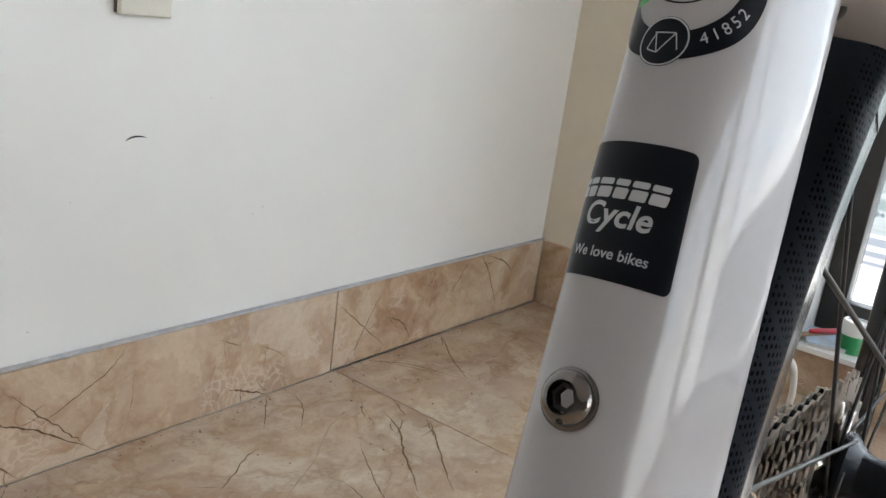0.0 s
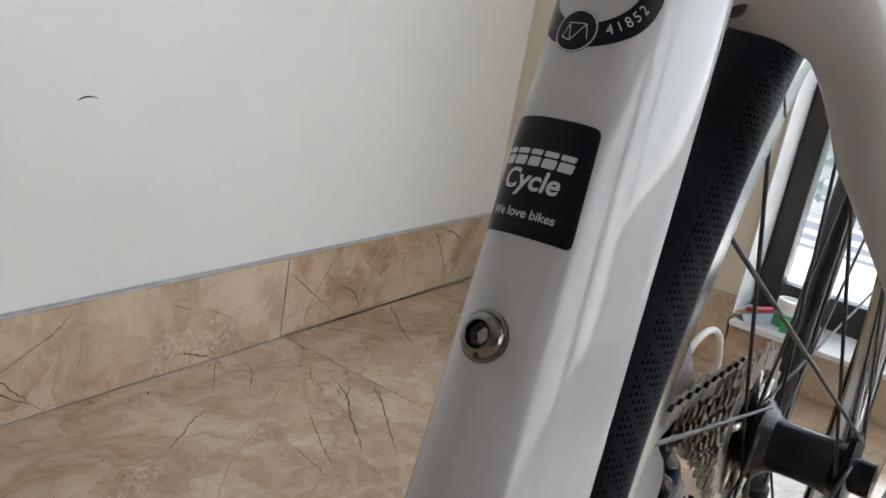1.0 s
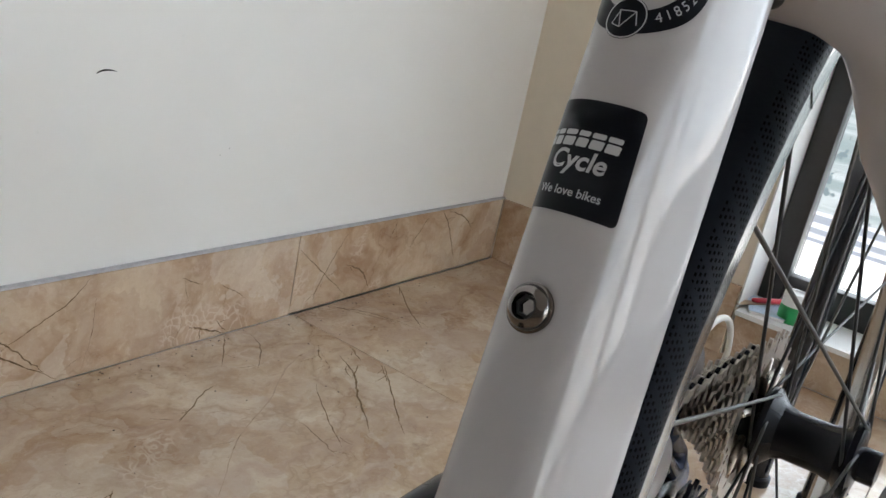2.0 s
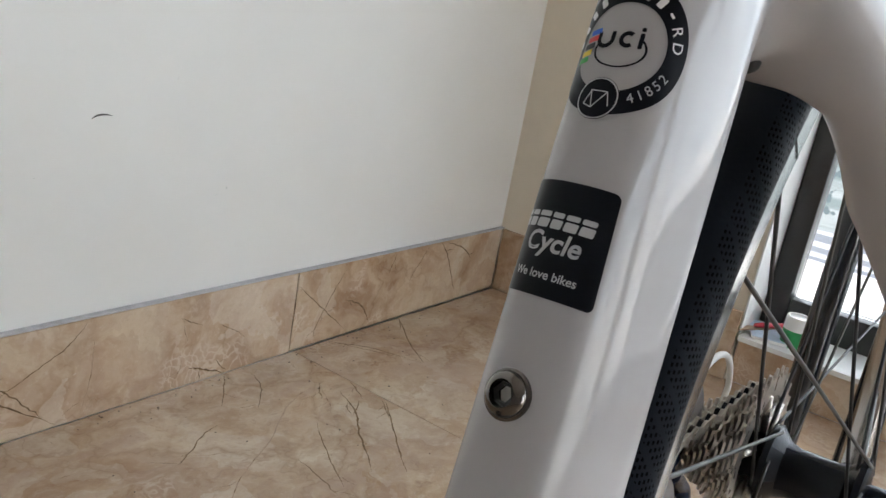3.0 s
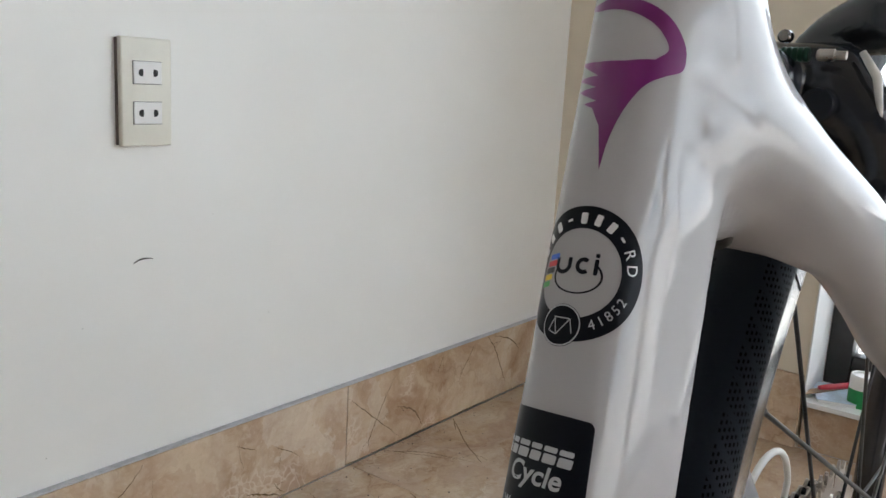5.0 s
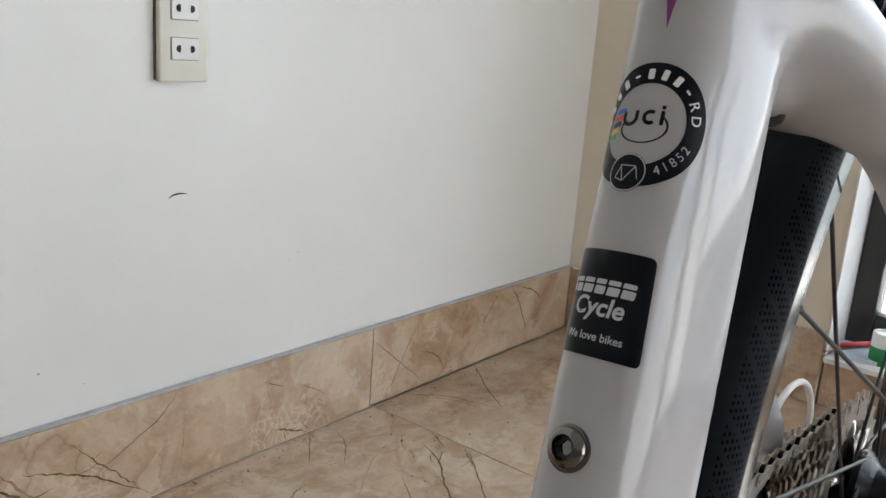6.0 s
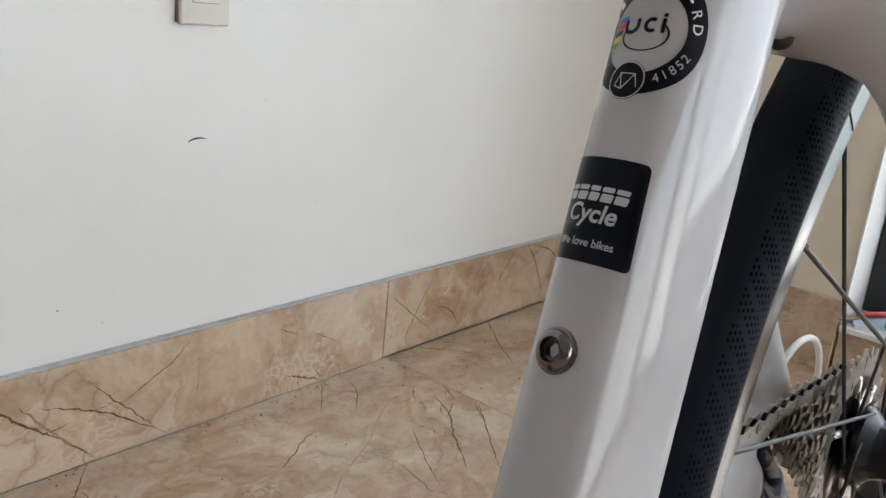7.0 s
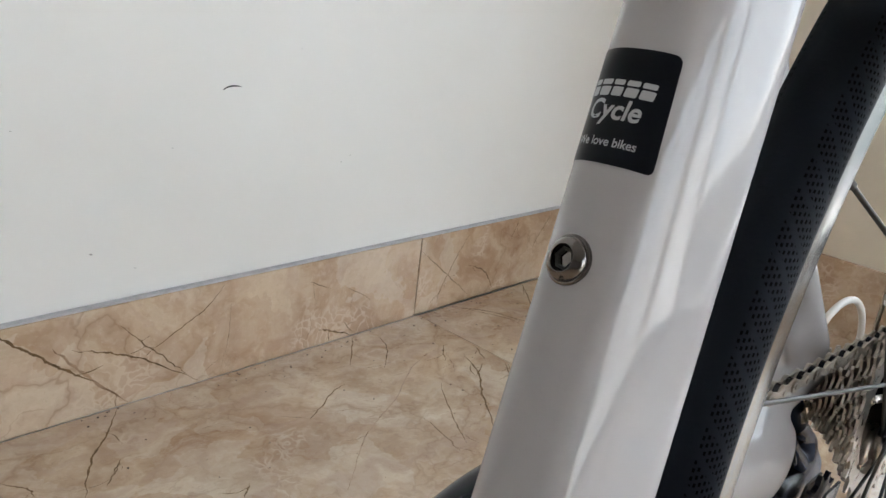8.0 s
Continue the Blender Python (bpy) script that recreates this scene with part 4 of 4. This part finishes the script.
for i in range(0, 9):
    g = math.pi / 2 - i * 0.0127 / cog_r
    m = pose(AXLE.x + cog_r * math.cos(g), cog_y, AXLE.z + cog_r * math.sin(g), 0, -math.degrees(g) + 90, 0)
    part("link", outer_me if i % 2 else inner_me, None, chain, m=back @ m)

# ---- rear derailleur ----
der = part("rear_derailleur", blended_mesh([
    (limb([(-0.008, 0.0655, 0.311), (0.006, 0.0665, 0.296)], [0.0062, 0.0070]), 0.003),
    (limb([(0.006, 0.0665, 0.294), (0.030, 0.0655, 0.273)], [0.0068, 0.0080]), 0.003),
    (limb([(0.028, 0.0655, 0.274), (0.044, 0.0665, 0.267)], [0.0072, 0.0055]), 0.002),
    (flat_limb([(0.026, 0.0630, 0.262), (0.046, 0.0645, 0.246)], [0.0150, 0.0150], 1.7), 0.003),
    (limb([(-0.006, 0.0630, 0.286), (0.016, 0.0610, 0.264)], [0.0052, 0.0062]), 0.003)], (-0.03, 0.030, 0.215), (0.08, 0.095, 0.320), 0.0017), NAVY_GLOSS, bicycle, "glossy dark navy derailleur")
sharp_smooth(part("barrel", sweep([(-0.040, 0.0560, 0.262), (-0.036, 0.0562, 0.2608), (0.006, 0.0620, 0.2535), (0.018, 0.0640, 0.2505), (0.022, 0.0645, 0.2495)], [0.0090, 0.0104, 0.0112, 0.0108, 0.0090], 24), HUB_BLACK, der, "black pivot barrel"))
for k in range(8):
    part("spring_coil", lathe([(0, 0.0050), (0.0006, 0.0056), (0.0014, 0.0056), (0.0020, 0.0050)], 16), HUB_BLACK, der, m=pose(-0.020 + 0.0020 * k, 0.0605, 0.290 - 0.0024 * k, 80, 0, 20))
for yy in (0.0335, 0.0445):
    bm = bmesh.new()
    f = bm.faces.new([bm.verts.new((x, 0, z)) for x, z in [(0.022, 0.252), (0.000, 0.252), (-0.014, 0.228), (-0.012, 0.200), (-0.026, 0.180), (-0.020, 0.164), (-0.002, 0.166), (0.006, 0.190), (0.016, 0.214)]])
    ext = bmesh.ops.extrude_face_region(bm, geom=[f])
    for v in ext["geom"]:
        if isinstance(v, bmesh.types.BMVert):
            v.co.y += 0.0016
    bmesh.ops.recalc_face_normals(bm, faces=bm.faces)
    part("cage_plate", bm, GLOSS_BLACK, der, m=pose(-0.010, yy, 0.016))
for cx, cz in ((0.004, 0.236), (-0.012, 0.180)):
    part("pulley", sprocket(11, 0.003, 0.004), HUB_BLACK, der, m=pose(cx - 0.010, 0.0398, cz + 0.016))
# cable loop
loop = bezier((-0.006, 0.066, 0.350), (0.010, 0.066, 0.378), (0.070, 0.066, 0.376), (0.090, 0.067, 0.330), 18) + bezier((0.090, 0.067, 0.330), (0.092, 0.068, 0.310), (0.082, 0.070, 0.285), (0.062, 0.071, 0.268), 10)[1:]
part("cable_loop", sweep(loop, 0.0022, 12), CABLE_AND_GLINT_WHITE, bicycle, "white outer cable bent in a loop")

# ---- front derailleur and chainrings ----
fd = part("front_derailleur", blended_mesh([
    (limb(rounded([(-0.318, 0.031, 0.410), (-0.338, 0.031, 0.4085), (-0.356, 0.032, 0.402), (-0.382, 0.034, 0.385), (-0.410, 0.036, 0.362)]), spread([0.0105, 0.0108, 0.0105, 0.010, 0.008])), 0.004),
    (limb([along(-0.09), (-0.345, 0.024, 0.405)], [0.010, 0.010]), 0.006)], (-0.44, -0.02, 0.335), (-0.295, 0.06, 0.435), 0.0028), HUB_BLACK, bicycle, "glossy black front derailleur", Matrix.Translation((0.004, 0.0, -0.006)))
part("cage_plate", sweep([Vector(ring_c) + Vector((0.117 * math.cos(radians(a)), 0.004, 0.117 * math.sin(radians(a)))) for a in range(40, 112, 5)], 0.0105, 10, flat=0.14), POST_BLACK, fd)
crank = part("chainring", sprocket(52, 0.003, 0.080), GLOSS_BLACK, bicycle, "black chainring", pose(*ring_c))
part("inner_ring", sprocket(36, 0.003, 0.052), GLOSS_BLACK, crank, m=pose(0, -0.008, 0))
for k in range(5):
    g = math.radians(72 * k + 20)
    part("spider_arm", sweep([(0.01 * math.cos(g), 0, 0.01 * math.sin(g)), (0.088 * math.cos(g), 0, 0.088 * math.sin(g))], [0.012, 0.007], 10, flat=0.5), GLOSS_BLACK, crank)

# ---- rear brake ----
mb = middle(0.6)
brake = part("brake_caliper", blended_mesh([
    (limb([(-0.198, mb - 0.016, 0.589), (-0.196, mb + 0.014, 0.590)], [0.0105, 0.0100]), 0.004),
    (limb([(-0.214, mb, 0.588), (-0.190, mb, 0.588)], [0.0095, 0.0095]), 0.003),
    (limb(rounded([(-0.198, mb - 0.010, 0.587), (-0.196, mb - 0.024, 0.578), (-0.192, mb - 0.029, 0.562), (-0.198, mb - 0.027, 0.545)]), spread([0.0110, 0.0115, 0.0105, 0.0085])), 0.004),
    (limb(rounded([(-0.198, mb + 0.010, 0.587), (-0.196, mb + 0.024, 0.576), (-0.192, mb + 0.029, 0.562), (-0.198, mb + 0.027, 0.545)]), spread([0.0100, 0.0105, 0.0105, 0.0085])), 0.004),
    (limb(rounded([(-0.188, mb - 0.004, 0.5995), (-0.187, mb - 0.012, 0.6035), (-0.186, mb - 0.024, 0.6075), (-0.184, mb - 0.040, 0.612)]), spread([0.0045, 0.0075, 0.0105, 0.0120])), 0.003),
    (limb([(-0.200, mb + 0.002, 0.594), (-0.200, mb + 0.020, 0.593)], [0.0050, 0.0055]), 0.003)], (-0.235, -0.045, 0.525), (-0.165, 0.065, 0.635), 0.0017), GLOSS_BLACK, bicycle, "glossy black dual-pivot rear brake caliper")
GREEN_ALU = grained("green_anodised", (0.012, 0.06, 0.035), 0.3, metal=0.6)
for k in range(5):
    part("adjuster", lathe([(0, 0.0019), (0.0004, 0.0022), (0.0012, 0.0022), (0.0016, 0.0019)], 20), GREEN_ALU, brake, "green ribbed barrel adjuster", pose(-0.2125, mb - 0.0050 - 0.0016 * k, 0.5955))
part("ferrule", lathe([(0, 0.0013), (0.003, 0.0013), (0.0032, 0.0018), (0.0075, 0.0018), (0.008, 0.0013)], 16), STEEL, brake, "silver cable ferrule", pose(-0.2125, mb - 0.0215, 0.5955))
for px_, pz_, pr_ in ((mb - 0.0045, 0.6005, 0.0020), (mb - 0.0050, 0.5895, 0.0022)):
    part("pinch_bolt", lathe([(0, pr_), (0.003, pr_), (0.0038, pr_ * 0.7)], 12, "X"), CHROME, brake, "", pose(-0.2125, px_, pz_, 0, 180, 0))
part("pivot_cap", lathe([(0, 0.0050), (0.0030, 0.0050), (0.0036, 0.0045), (0.0037, 0.0036), (0.0032, 0.0034), (0.0032, 0.001)], 32, "X"), HUB_BLACK, brake, "", pose(-0.2125, mb - 0.016, 0.5815, 0, 180, 0))
# bright reflection on the black arm, modelled as a thin white piece
part("cable_clamp", sweep([(-0.206, mb - 0.024, 0.597), (-0.206, mb - 0.029, 0.590), (-0.204, mb - 0.031, 0.578)], [0.0010, 0.0014, 0.0008], 8), CABLE_AND_GLINT_WHITE, brake, "pale streak standing in for a reflection on the caliper")

# ---- cracks in the glaze of the tiles ----
CRACK = grained("brown_crack", (0.135, 0.082, 0.036), 0.6, amount=0.4, scale=90, bump=0.0, spec=0.1)
CRACK_PALE = grained("pale_brown_vein", (0.27, 0.170, 0.098), 0.3, amount=0.35, scale=60, bump=0.0)
crack_random = random.Random(5)


def crack(points, width, on_wall, dark=True):
    """A thin jagged vein with twigs through a few turning points, on the floor (x, y) or the north skirting (x, z)."""
    verts, faces = [], []

    def line(path, width):
        n, base = len(path), len(verts)
        ph = [crack_random.uniform(0, 6.28) for _ in range(3)]
        drift = 0.0
        for i, (x, y, _) in enumerate(path):
            a, b = path[max(i - 1, 0)], path[min(i + 1, n - 1)]
            dx, dy = b[0] - a[0], b[1] - a[1]
            ln = math.hypot(dx, dy) or 1
            nx, ny = -dy / ln, dx / ln
            drift = 0.8 * drift + crack_random.uniform(-0.0007, 0.0007)
            wob = drift + 0.0004 * math.sin(i * 0.7 + ph[0])
            taper = min(1.0, 0.2 + 3.0 * min(i, n - 1 - i) / n)
            w = 1.2 * width * taper * max(0.25, 0.85 + 0.2 * math.sin(i * 0.9 + ph[1]) + crack_random.uniform(-0.2, 0.2))
            x, y = x + nx * wob, y + ny * wob
            for s in (-1, 1):
                u, v = x + s * nx * w / 2, y + s * ny * w / 2
                verts.append((u, WY - 0.0098, min(max(v, 0.001), SKIRT - 0.001)) if on_wall else (u, min(v, WY - 0.011), 0.0003))
        faces.extend((base + 2 * i, base + 2 * i + 1, base + 2 * i + 3, base + 2 * i + 2) for i in range(n - 1))

    path = rounded([(x, y, 0.0) for x, y in points], 20)
    line(path, width)
    for _ in range(1):
        k = crack_random.randrange(2, len(path) - 4)
        (x, y, _z), (x2, y2, _z2) = path[k], path[k + 3]
        g = math.atan2(y2 - y, x2 - x) + crack_random.choice((-1, 1)) * crack_random.uniform(0.45, 1.0)
        ln = crack_random.uniform(0.012, 0.040)
        bend = crack_random.uniform(-0.3, 0.3)
        line(rounded([(x, y, 0.0), (x + 0.5 * ln * math.cos(g), y + 0.5 * ln * math.sin(g), 0.0), (x + ln * math.cos(g + bend), y + ln * math.sin(g + bend), 0.0)], 6), width * 0.45)
    return part("crack", mesh_of(verts, faces), CRACK if dark else CRACK_PALE, skirt_n if on_wall else floor)


crack([(0.08, 0.132), (0.106, 0.119), (0.14, 0.089), (0.172, 0.062), (0.205, 0.037)], 0.0028, True)
crack([(0.176, 0.088), (0.222, 0.071), (0.266, 0.049), (0.331, 0.003)], 0.0018, True)
crack([(0.232, 0.103), (0.266, 0.067), (0.295, 0.038), (0.316, 0.017)], 0.0014, True)
crack([(0.366, 0.124), (0.339, 0.098), (0.306, 0.08), (0.263, 0.056)], 0.0013, True)
crack([(0.503, 0.05), (0.504, 0.029), (0.494, 0.01), (0.499, 0.003)], 0.0010, True, False)
crack([(0.712, 0.109), (0.764, 0.066), (0.833, 0.011)], 0.0013, True)
crack([(0.818, 0.119), (0.788, 0.077), (0.756, 0.021)], 0.0013, True)
crack([(0.826, 0.064), (0.866, 0.046), (0.896, 0.011)], 0.0020, True)
crack([(0.566, 0.079), (0.591, 0.065), (0.614, 0.049)], 0.0009, True)
crack([(0.499, 0.101), (0.535, 0.084)], 0.0010, True)
crack([(0.519, 0.026), (0.545, 0.017), (0.585, 0.002)], 0.0022, True)
crack([(0.375, 0.099), (0.375, 0.056), (0.363, 0.008)], 0.0009, True, False)
crack([(1.078, 0.127), (1.108, 0.091), (1.147, 0.024)], 0.0020, True)
crack([(1.1, 0.126), (1.158, 0.105), (1.188, 0.081)], 0.0020, True)
crack([(0.944, 0.124), (0.93, 0.093)], 0.0013, True)
crack([(1.036, 0.125), (0.993, 0.068)], 0.0013, True)
crack([(0.581, 0.785), (0.548, 0.75), (0.518, 0.718)], 0.0014, False)
crack([(0.613, 0.768), (0.596, 0.727), (0.551, 0.687)], 0.0014, False)
crack([(0.483, 0.685), (0.455, 0.676), (0.403, 0.646), (0.392, 0.642)], 0.0016, False)
crack([(0.672, 0.69), (0.609, 0.678), (0.51, 0.618), (0.43, 0.578), (0.338, 0.507)], 0.0015, False, False)
crack([(0.679, 0.656), (0.652, 0.602), (0.61, 0.556), (0.559, 0.493)], 0.0024, False)
crack([(0.589, 0.614), (0.542, 0.549), (0.509, 0.493)], 0.0014, False)
crack([(0.508, 0.567), (0.500, 0.52), (0.49, 0.484)], 0.0012, False)
crack([(0.715, 0.667), (0.691, 0.624)], 0.0016, False)
crack([(0.224, 0.785), (0.189, 0.739), (0.155, 0.701), (0.127, 0.651)], 0.0020, False)
crack([(0.675, 0.693), (0.641, 0.656)], 0.0014, False)
crack([(0.786, 0.782), (0.832, 0.738), (0.85, 0.676)], 0.0013, False)
crack([(0.178, 0.684), (0.152, 0.655)], 0.0012, False)
crack([(0.38, 0.669), (0.446, 0.629), (0.494, 0.609)], 0.0009, False, False)
crack([(0.975, 0.785), (0.913, 0.714), (0.866, 0.646)], 0.0020, False)
crack([(0.712, 0.597), (0.655, 0.536), (0.593, 0.466)], 0.0018, False)
crack([(0.452, 0.506), (0.448, 0.476), (0.504, 0.473)], 0.0010, False, False)
crack([(0.803, 0.775), (0.84, 0.714), (0.86, 0.646)], 0.0010, False)

crack([(0.767, 0.046), (0.757, 0.013)], 0.0011, True)
crack([(0.157, 0.094), (0.186, 0.058), (0.24, 0.003)], 0.0030, True, False)
crack([(0.565, 0.025), (0.584, 0.004)], 0.0012, True)
crack([(0.67, 0.688), (0.645, 0.646), (0.621, 0.615)], 0.0012, False, False)
crack([(0.683, 0.621), (0.645, 0.599)], 0.0014, False)
crack([(0.073, 0.719), (0.09, 0.697), (0.09, 0.679)], 0.0016, False)
crack([(0.183, 0.691), (0.164, 0.67)], 0.0014, False)
crack([(0.265, 0.576), (0.249, 0.56)], 0.0018, False)
crack([(0.793, 0.788), (0.812, 0.75), (0.847, 0.679)], 0.0013, False)
crack([(0.711, 0.603), (0.677, 0.563)], 0.0014, False)
crack([(0.275, 0.695), (0.314, 0.691)], 0.0008, False, False)
crack([(0.293, 0.785), (0.279, 0.764)], 0.0010, False, False)
crack([(0.745, 0.786), (0.714, 0.751), (0.709, 0.726)], 0.0010, False, False)
crack([(0.977, 0.787), (0.937, 0.751)], 0.0013, False)

# crumbs and dust along the skirting
crumbs = random.Random(11)
verts, faces = [], []
for i in range(170):
    x = crumbs.uniform(0.15, 1.25)
    y = WY - 0.0105 - abs(crumbs.gauss(0, 0.02 if i < 90 else 0.18))
    r = crumbs.uniform(0.0005, 0.0018)
    k = len(verts)
    for q in range(5):
        g = 2 * math.pi * q / 5
        verts.append((x + r * crumbs.uniform(0.6, 1.2) * math.cos(g), y + r * crumbs.uniform(0.6, 1.2) * math.sin(g), 0.0001))
    verts.append((x, y, r * 0.8))
    faces += [(k + q, k + (q + 1) % 5, k + 5) for q in range(5)]
tagged(part("crumbs", mesh_of(verts, faces), grained("dark_dirt", (0.05, 0.035, 0.025), 0.8)), "dark crumbs of dirt on the floor by the skirting", "dirt", kind="stuff")

# ---- things on the ledge and behind the wheel ----
def tin_can(x, y, r, h):
    can = tagged(new("tin_can"), "small green and white tin standing on the window ledge", "tin")
    can.matrix_basis = pose(x, y, LEDGE)
    ob = part("body", lathe([(0.0, r * 0.96), (0.001, r), (h * 0.55, r), (h * 0.56, r * 0.985), (h * 0.561, 0.001)], 36, "Z"), grained("green_label", (0.02, 0.27, 0.08), 0.4, amount=0.15), can, "green printed lower half")
    sharp_smooth(ob)
    ob = part("lid", lathe([(h * 0.562, r * 0.99), (h * 0.97, r * 0.99), (h, r * 0.95), (h, r * 0.86), (h * 0.93, r * 0.85), (h * 0.93, 0.001)], 36, "Z"), PLASTIC_WHITE, can, "white plastic lid")
    sharp_smooth(ob)
    return can


tin_can(1.338, 0.206, 0.022, 0.055)
bottle = tagged(new("small_bottle"), "small dark green bottle standing beside the tin", "bottle")
bottle.matrix_basis = pose(1.346, 0.168, LEDGE)
sharp_smooth(part("body", lathe([(0.0, 0.0140), (0.001, 0.0150), (0.026, 0.0150), (0.031, 0.0120), (0.034, 0.0075), (0.036, 0.0072), (0.036, 0.001)], 32, "Z"), grained("dark_green_plastic", (0.012, 0.14, 0.045), 0.3, amount=0.15), bottle))
sharp_smooth(part("cap", lathe([(0.0361, 0.0080), (0.044, 0.0078), (0.045, 0.0070), (0.045, 0.001)], 24, "Z"), PLASTIC_WHITE, bottle, "white screw cap"))
paper = tagged(new("notebook"), "thin blue and white notebook lying on the window ledge", "notebook")
paper.matrix_basis = pose(1.352, 0.252, LEDGE, 0, 0, 18)
sharp_smooth(part("pages", box_bm(-0.048, -0.030, 0.0003, 0.048, 0.030, 0.006, 0.001), PLASTIC_WHITE, paper))
sharp_smooth(part("cover", box_bm(-0.049, -0.031, 0.0061, 0.049, 0.031, 0.0072, 0.0004, 1), grained("pale_blue_card", (0.45, 0.55, 0.66), 0.5, amount=0.25, scale=40), paper))
tagged(part("red_marker", sweep([(1.335, 0.273, LEDGE + 0.0148), (1.35, 0.262, LEDGE + 0.0148), (1.395, 0.232, LEDGE + 0.0145), (1.40, 0.228, LEDGE + 0.0142)], [0.0035, 0.005, 0.005, 0.0035], 14), grained("red_plastic", (0.55, 0.03, 0.05), 0.35)), "red plastic marker on the notebook", "marker")

ruler = tagged(part("ruler", box_bm(-0.055, -0.008, 0.0, 0.055, 0.008, 0.0022, 0.0004, 1), grained("tan_wood", (0.36, 0.24, 0.15), 0.5, amount=0.2)), "thin tan wooden ruler on the notebook", "ruler")
ruler.matrix_basis = pose(1.350, 0.268, LEDGE + 0.0074, 0, 0, -28)
# black stand with two posts on the floor before the window
stand = tagged(new("metal_stand"), "black metal stand with two round upright posts on the tiled floor", "stand")
stand.matrix_basis = pose(0.90, 0.0, 0.0)
for y, r in ((0.116, 0.0165), (0.040, 0.0170)):
    post = part("post", lathe([(0.0, r - 0.002), (0.002, r), (1.096, r), (1.0995, r - 0.002)], 32, "Z"), GLOSS_BLACK, stand, m=pose(0, y, 0))
    sharp_smooth(post)
    sharp_smooth(part("foot_ring", lathe([(0.0, r + 0.004), (0.010, r + 0.004), (0.013, r + 0.001)], 32, "Z"), POST_BLACK, post, "", pose(0, 0, 0)))
part("crossbar", box_bm(-0.015, -0.02, 1.1005, 0.015, 0.150, 1.13, 0.003), POST_BLACK, stand)

# ---- outside ----
CONCRETE = grained("pale_concrete", (0.72, 0.71, 0.69), 0.8, amount=0.12, scale=3)
tagged(part("ground", box_bm(-300, -300, -1.0, 400, 300, -0.72), CONCRETE), "pale concrete ground outside the window", "ground", kind="structure")


def outdoor_view(name, skyline, strength, rail=None):
    """Hazy outdoors that glows to light the room: pale ground and walls up to an uneven skyline, blue-white sky over
    it.
    """
    m = material(name, (0.04, 0.042, 0.045), 1.0, spec=0.0)
    n = Net(m)
    v = n.coords()
    z = n.add("ShaderNodeSeparateXYZ", {0: v}).outputs[2]
    upright = n.add("ShaderNodeVectorMath", {0: v, 1: (1.0, 1.0, 0.16)}, operation="MULTIPLY").outputs[0]
    edge = n.math("ADD", z, n.grey(n.noise(v, 1.1, 6, 0.65), 0.3, 0.7, -0.35, 0.35))
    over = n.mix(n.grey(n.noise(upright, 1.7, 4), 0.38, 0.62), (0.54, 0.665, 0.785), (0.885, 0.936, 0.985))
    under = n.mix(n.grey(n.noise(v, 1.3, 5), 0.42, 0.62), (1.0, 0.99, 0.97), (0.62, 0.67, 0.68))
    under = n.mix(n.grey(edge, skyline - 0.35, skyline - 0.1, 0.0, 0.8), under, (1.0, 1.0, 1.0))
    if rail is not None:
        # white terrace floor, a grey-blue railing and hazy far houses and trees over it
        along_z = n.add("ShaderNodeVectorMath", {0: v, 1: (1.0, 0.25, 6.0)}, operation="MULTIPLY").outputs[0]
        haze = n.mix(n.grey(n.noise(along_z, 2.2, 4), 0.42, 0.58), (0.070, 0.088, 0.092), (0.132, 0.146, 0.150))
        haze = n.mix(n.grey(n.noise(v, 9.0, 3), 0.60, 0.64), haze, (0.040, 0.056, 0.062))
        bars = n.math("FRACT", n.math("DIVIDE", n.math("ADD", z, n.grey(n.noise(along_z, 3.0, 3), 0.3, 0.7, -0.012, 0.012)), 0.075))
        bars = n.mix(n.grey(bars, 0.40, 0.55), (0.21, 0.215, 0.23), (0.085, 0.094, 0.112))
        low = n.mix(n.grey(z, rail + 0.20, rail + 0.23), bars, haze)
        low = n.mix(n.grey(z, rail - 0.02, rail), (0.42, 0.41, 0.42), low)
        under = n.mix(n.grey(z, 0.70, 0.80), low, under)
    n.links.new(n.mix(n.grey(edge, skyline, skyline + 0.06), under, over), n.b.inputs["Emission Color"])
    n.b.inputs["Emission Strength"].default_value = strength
    return m


tagged(part("backdrop_east", box_bm(6.0, -16, -0.74, 6.1, 10, 6.0), outdoor_view("glowing_distance", 1.0, EAST_SKY, -0.70)), "hazy distance outside the large window, glowing to light the room", "backdrop", kind="structure")
# added glow behind the unseen south door
tagged(part("backdrop_south", box_bm(-12, -8.6, -0.74, 5.5, -8.5, 7.0), outdoor_view("added_south_glow", 2.0, SOUTH_SKY)), "unseen glowing sky and pale buildings, added to light the room", "backdrop", kind="structure")
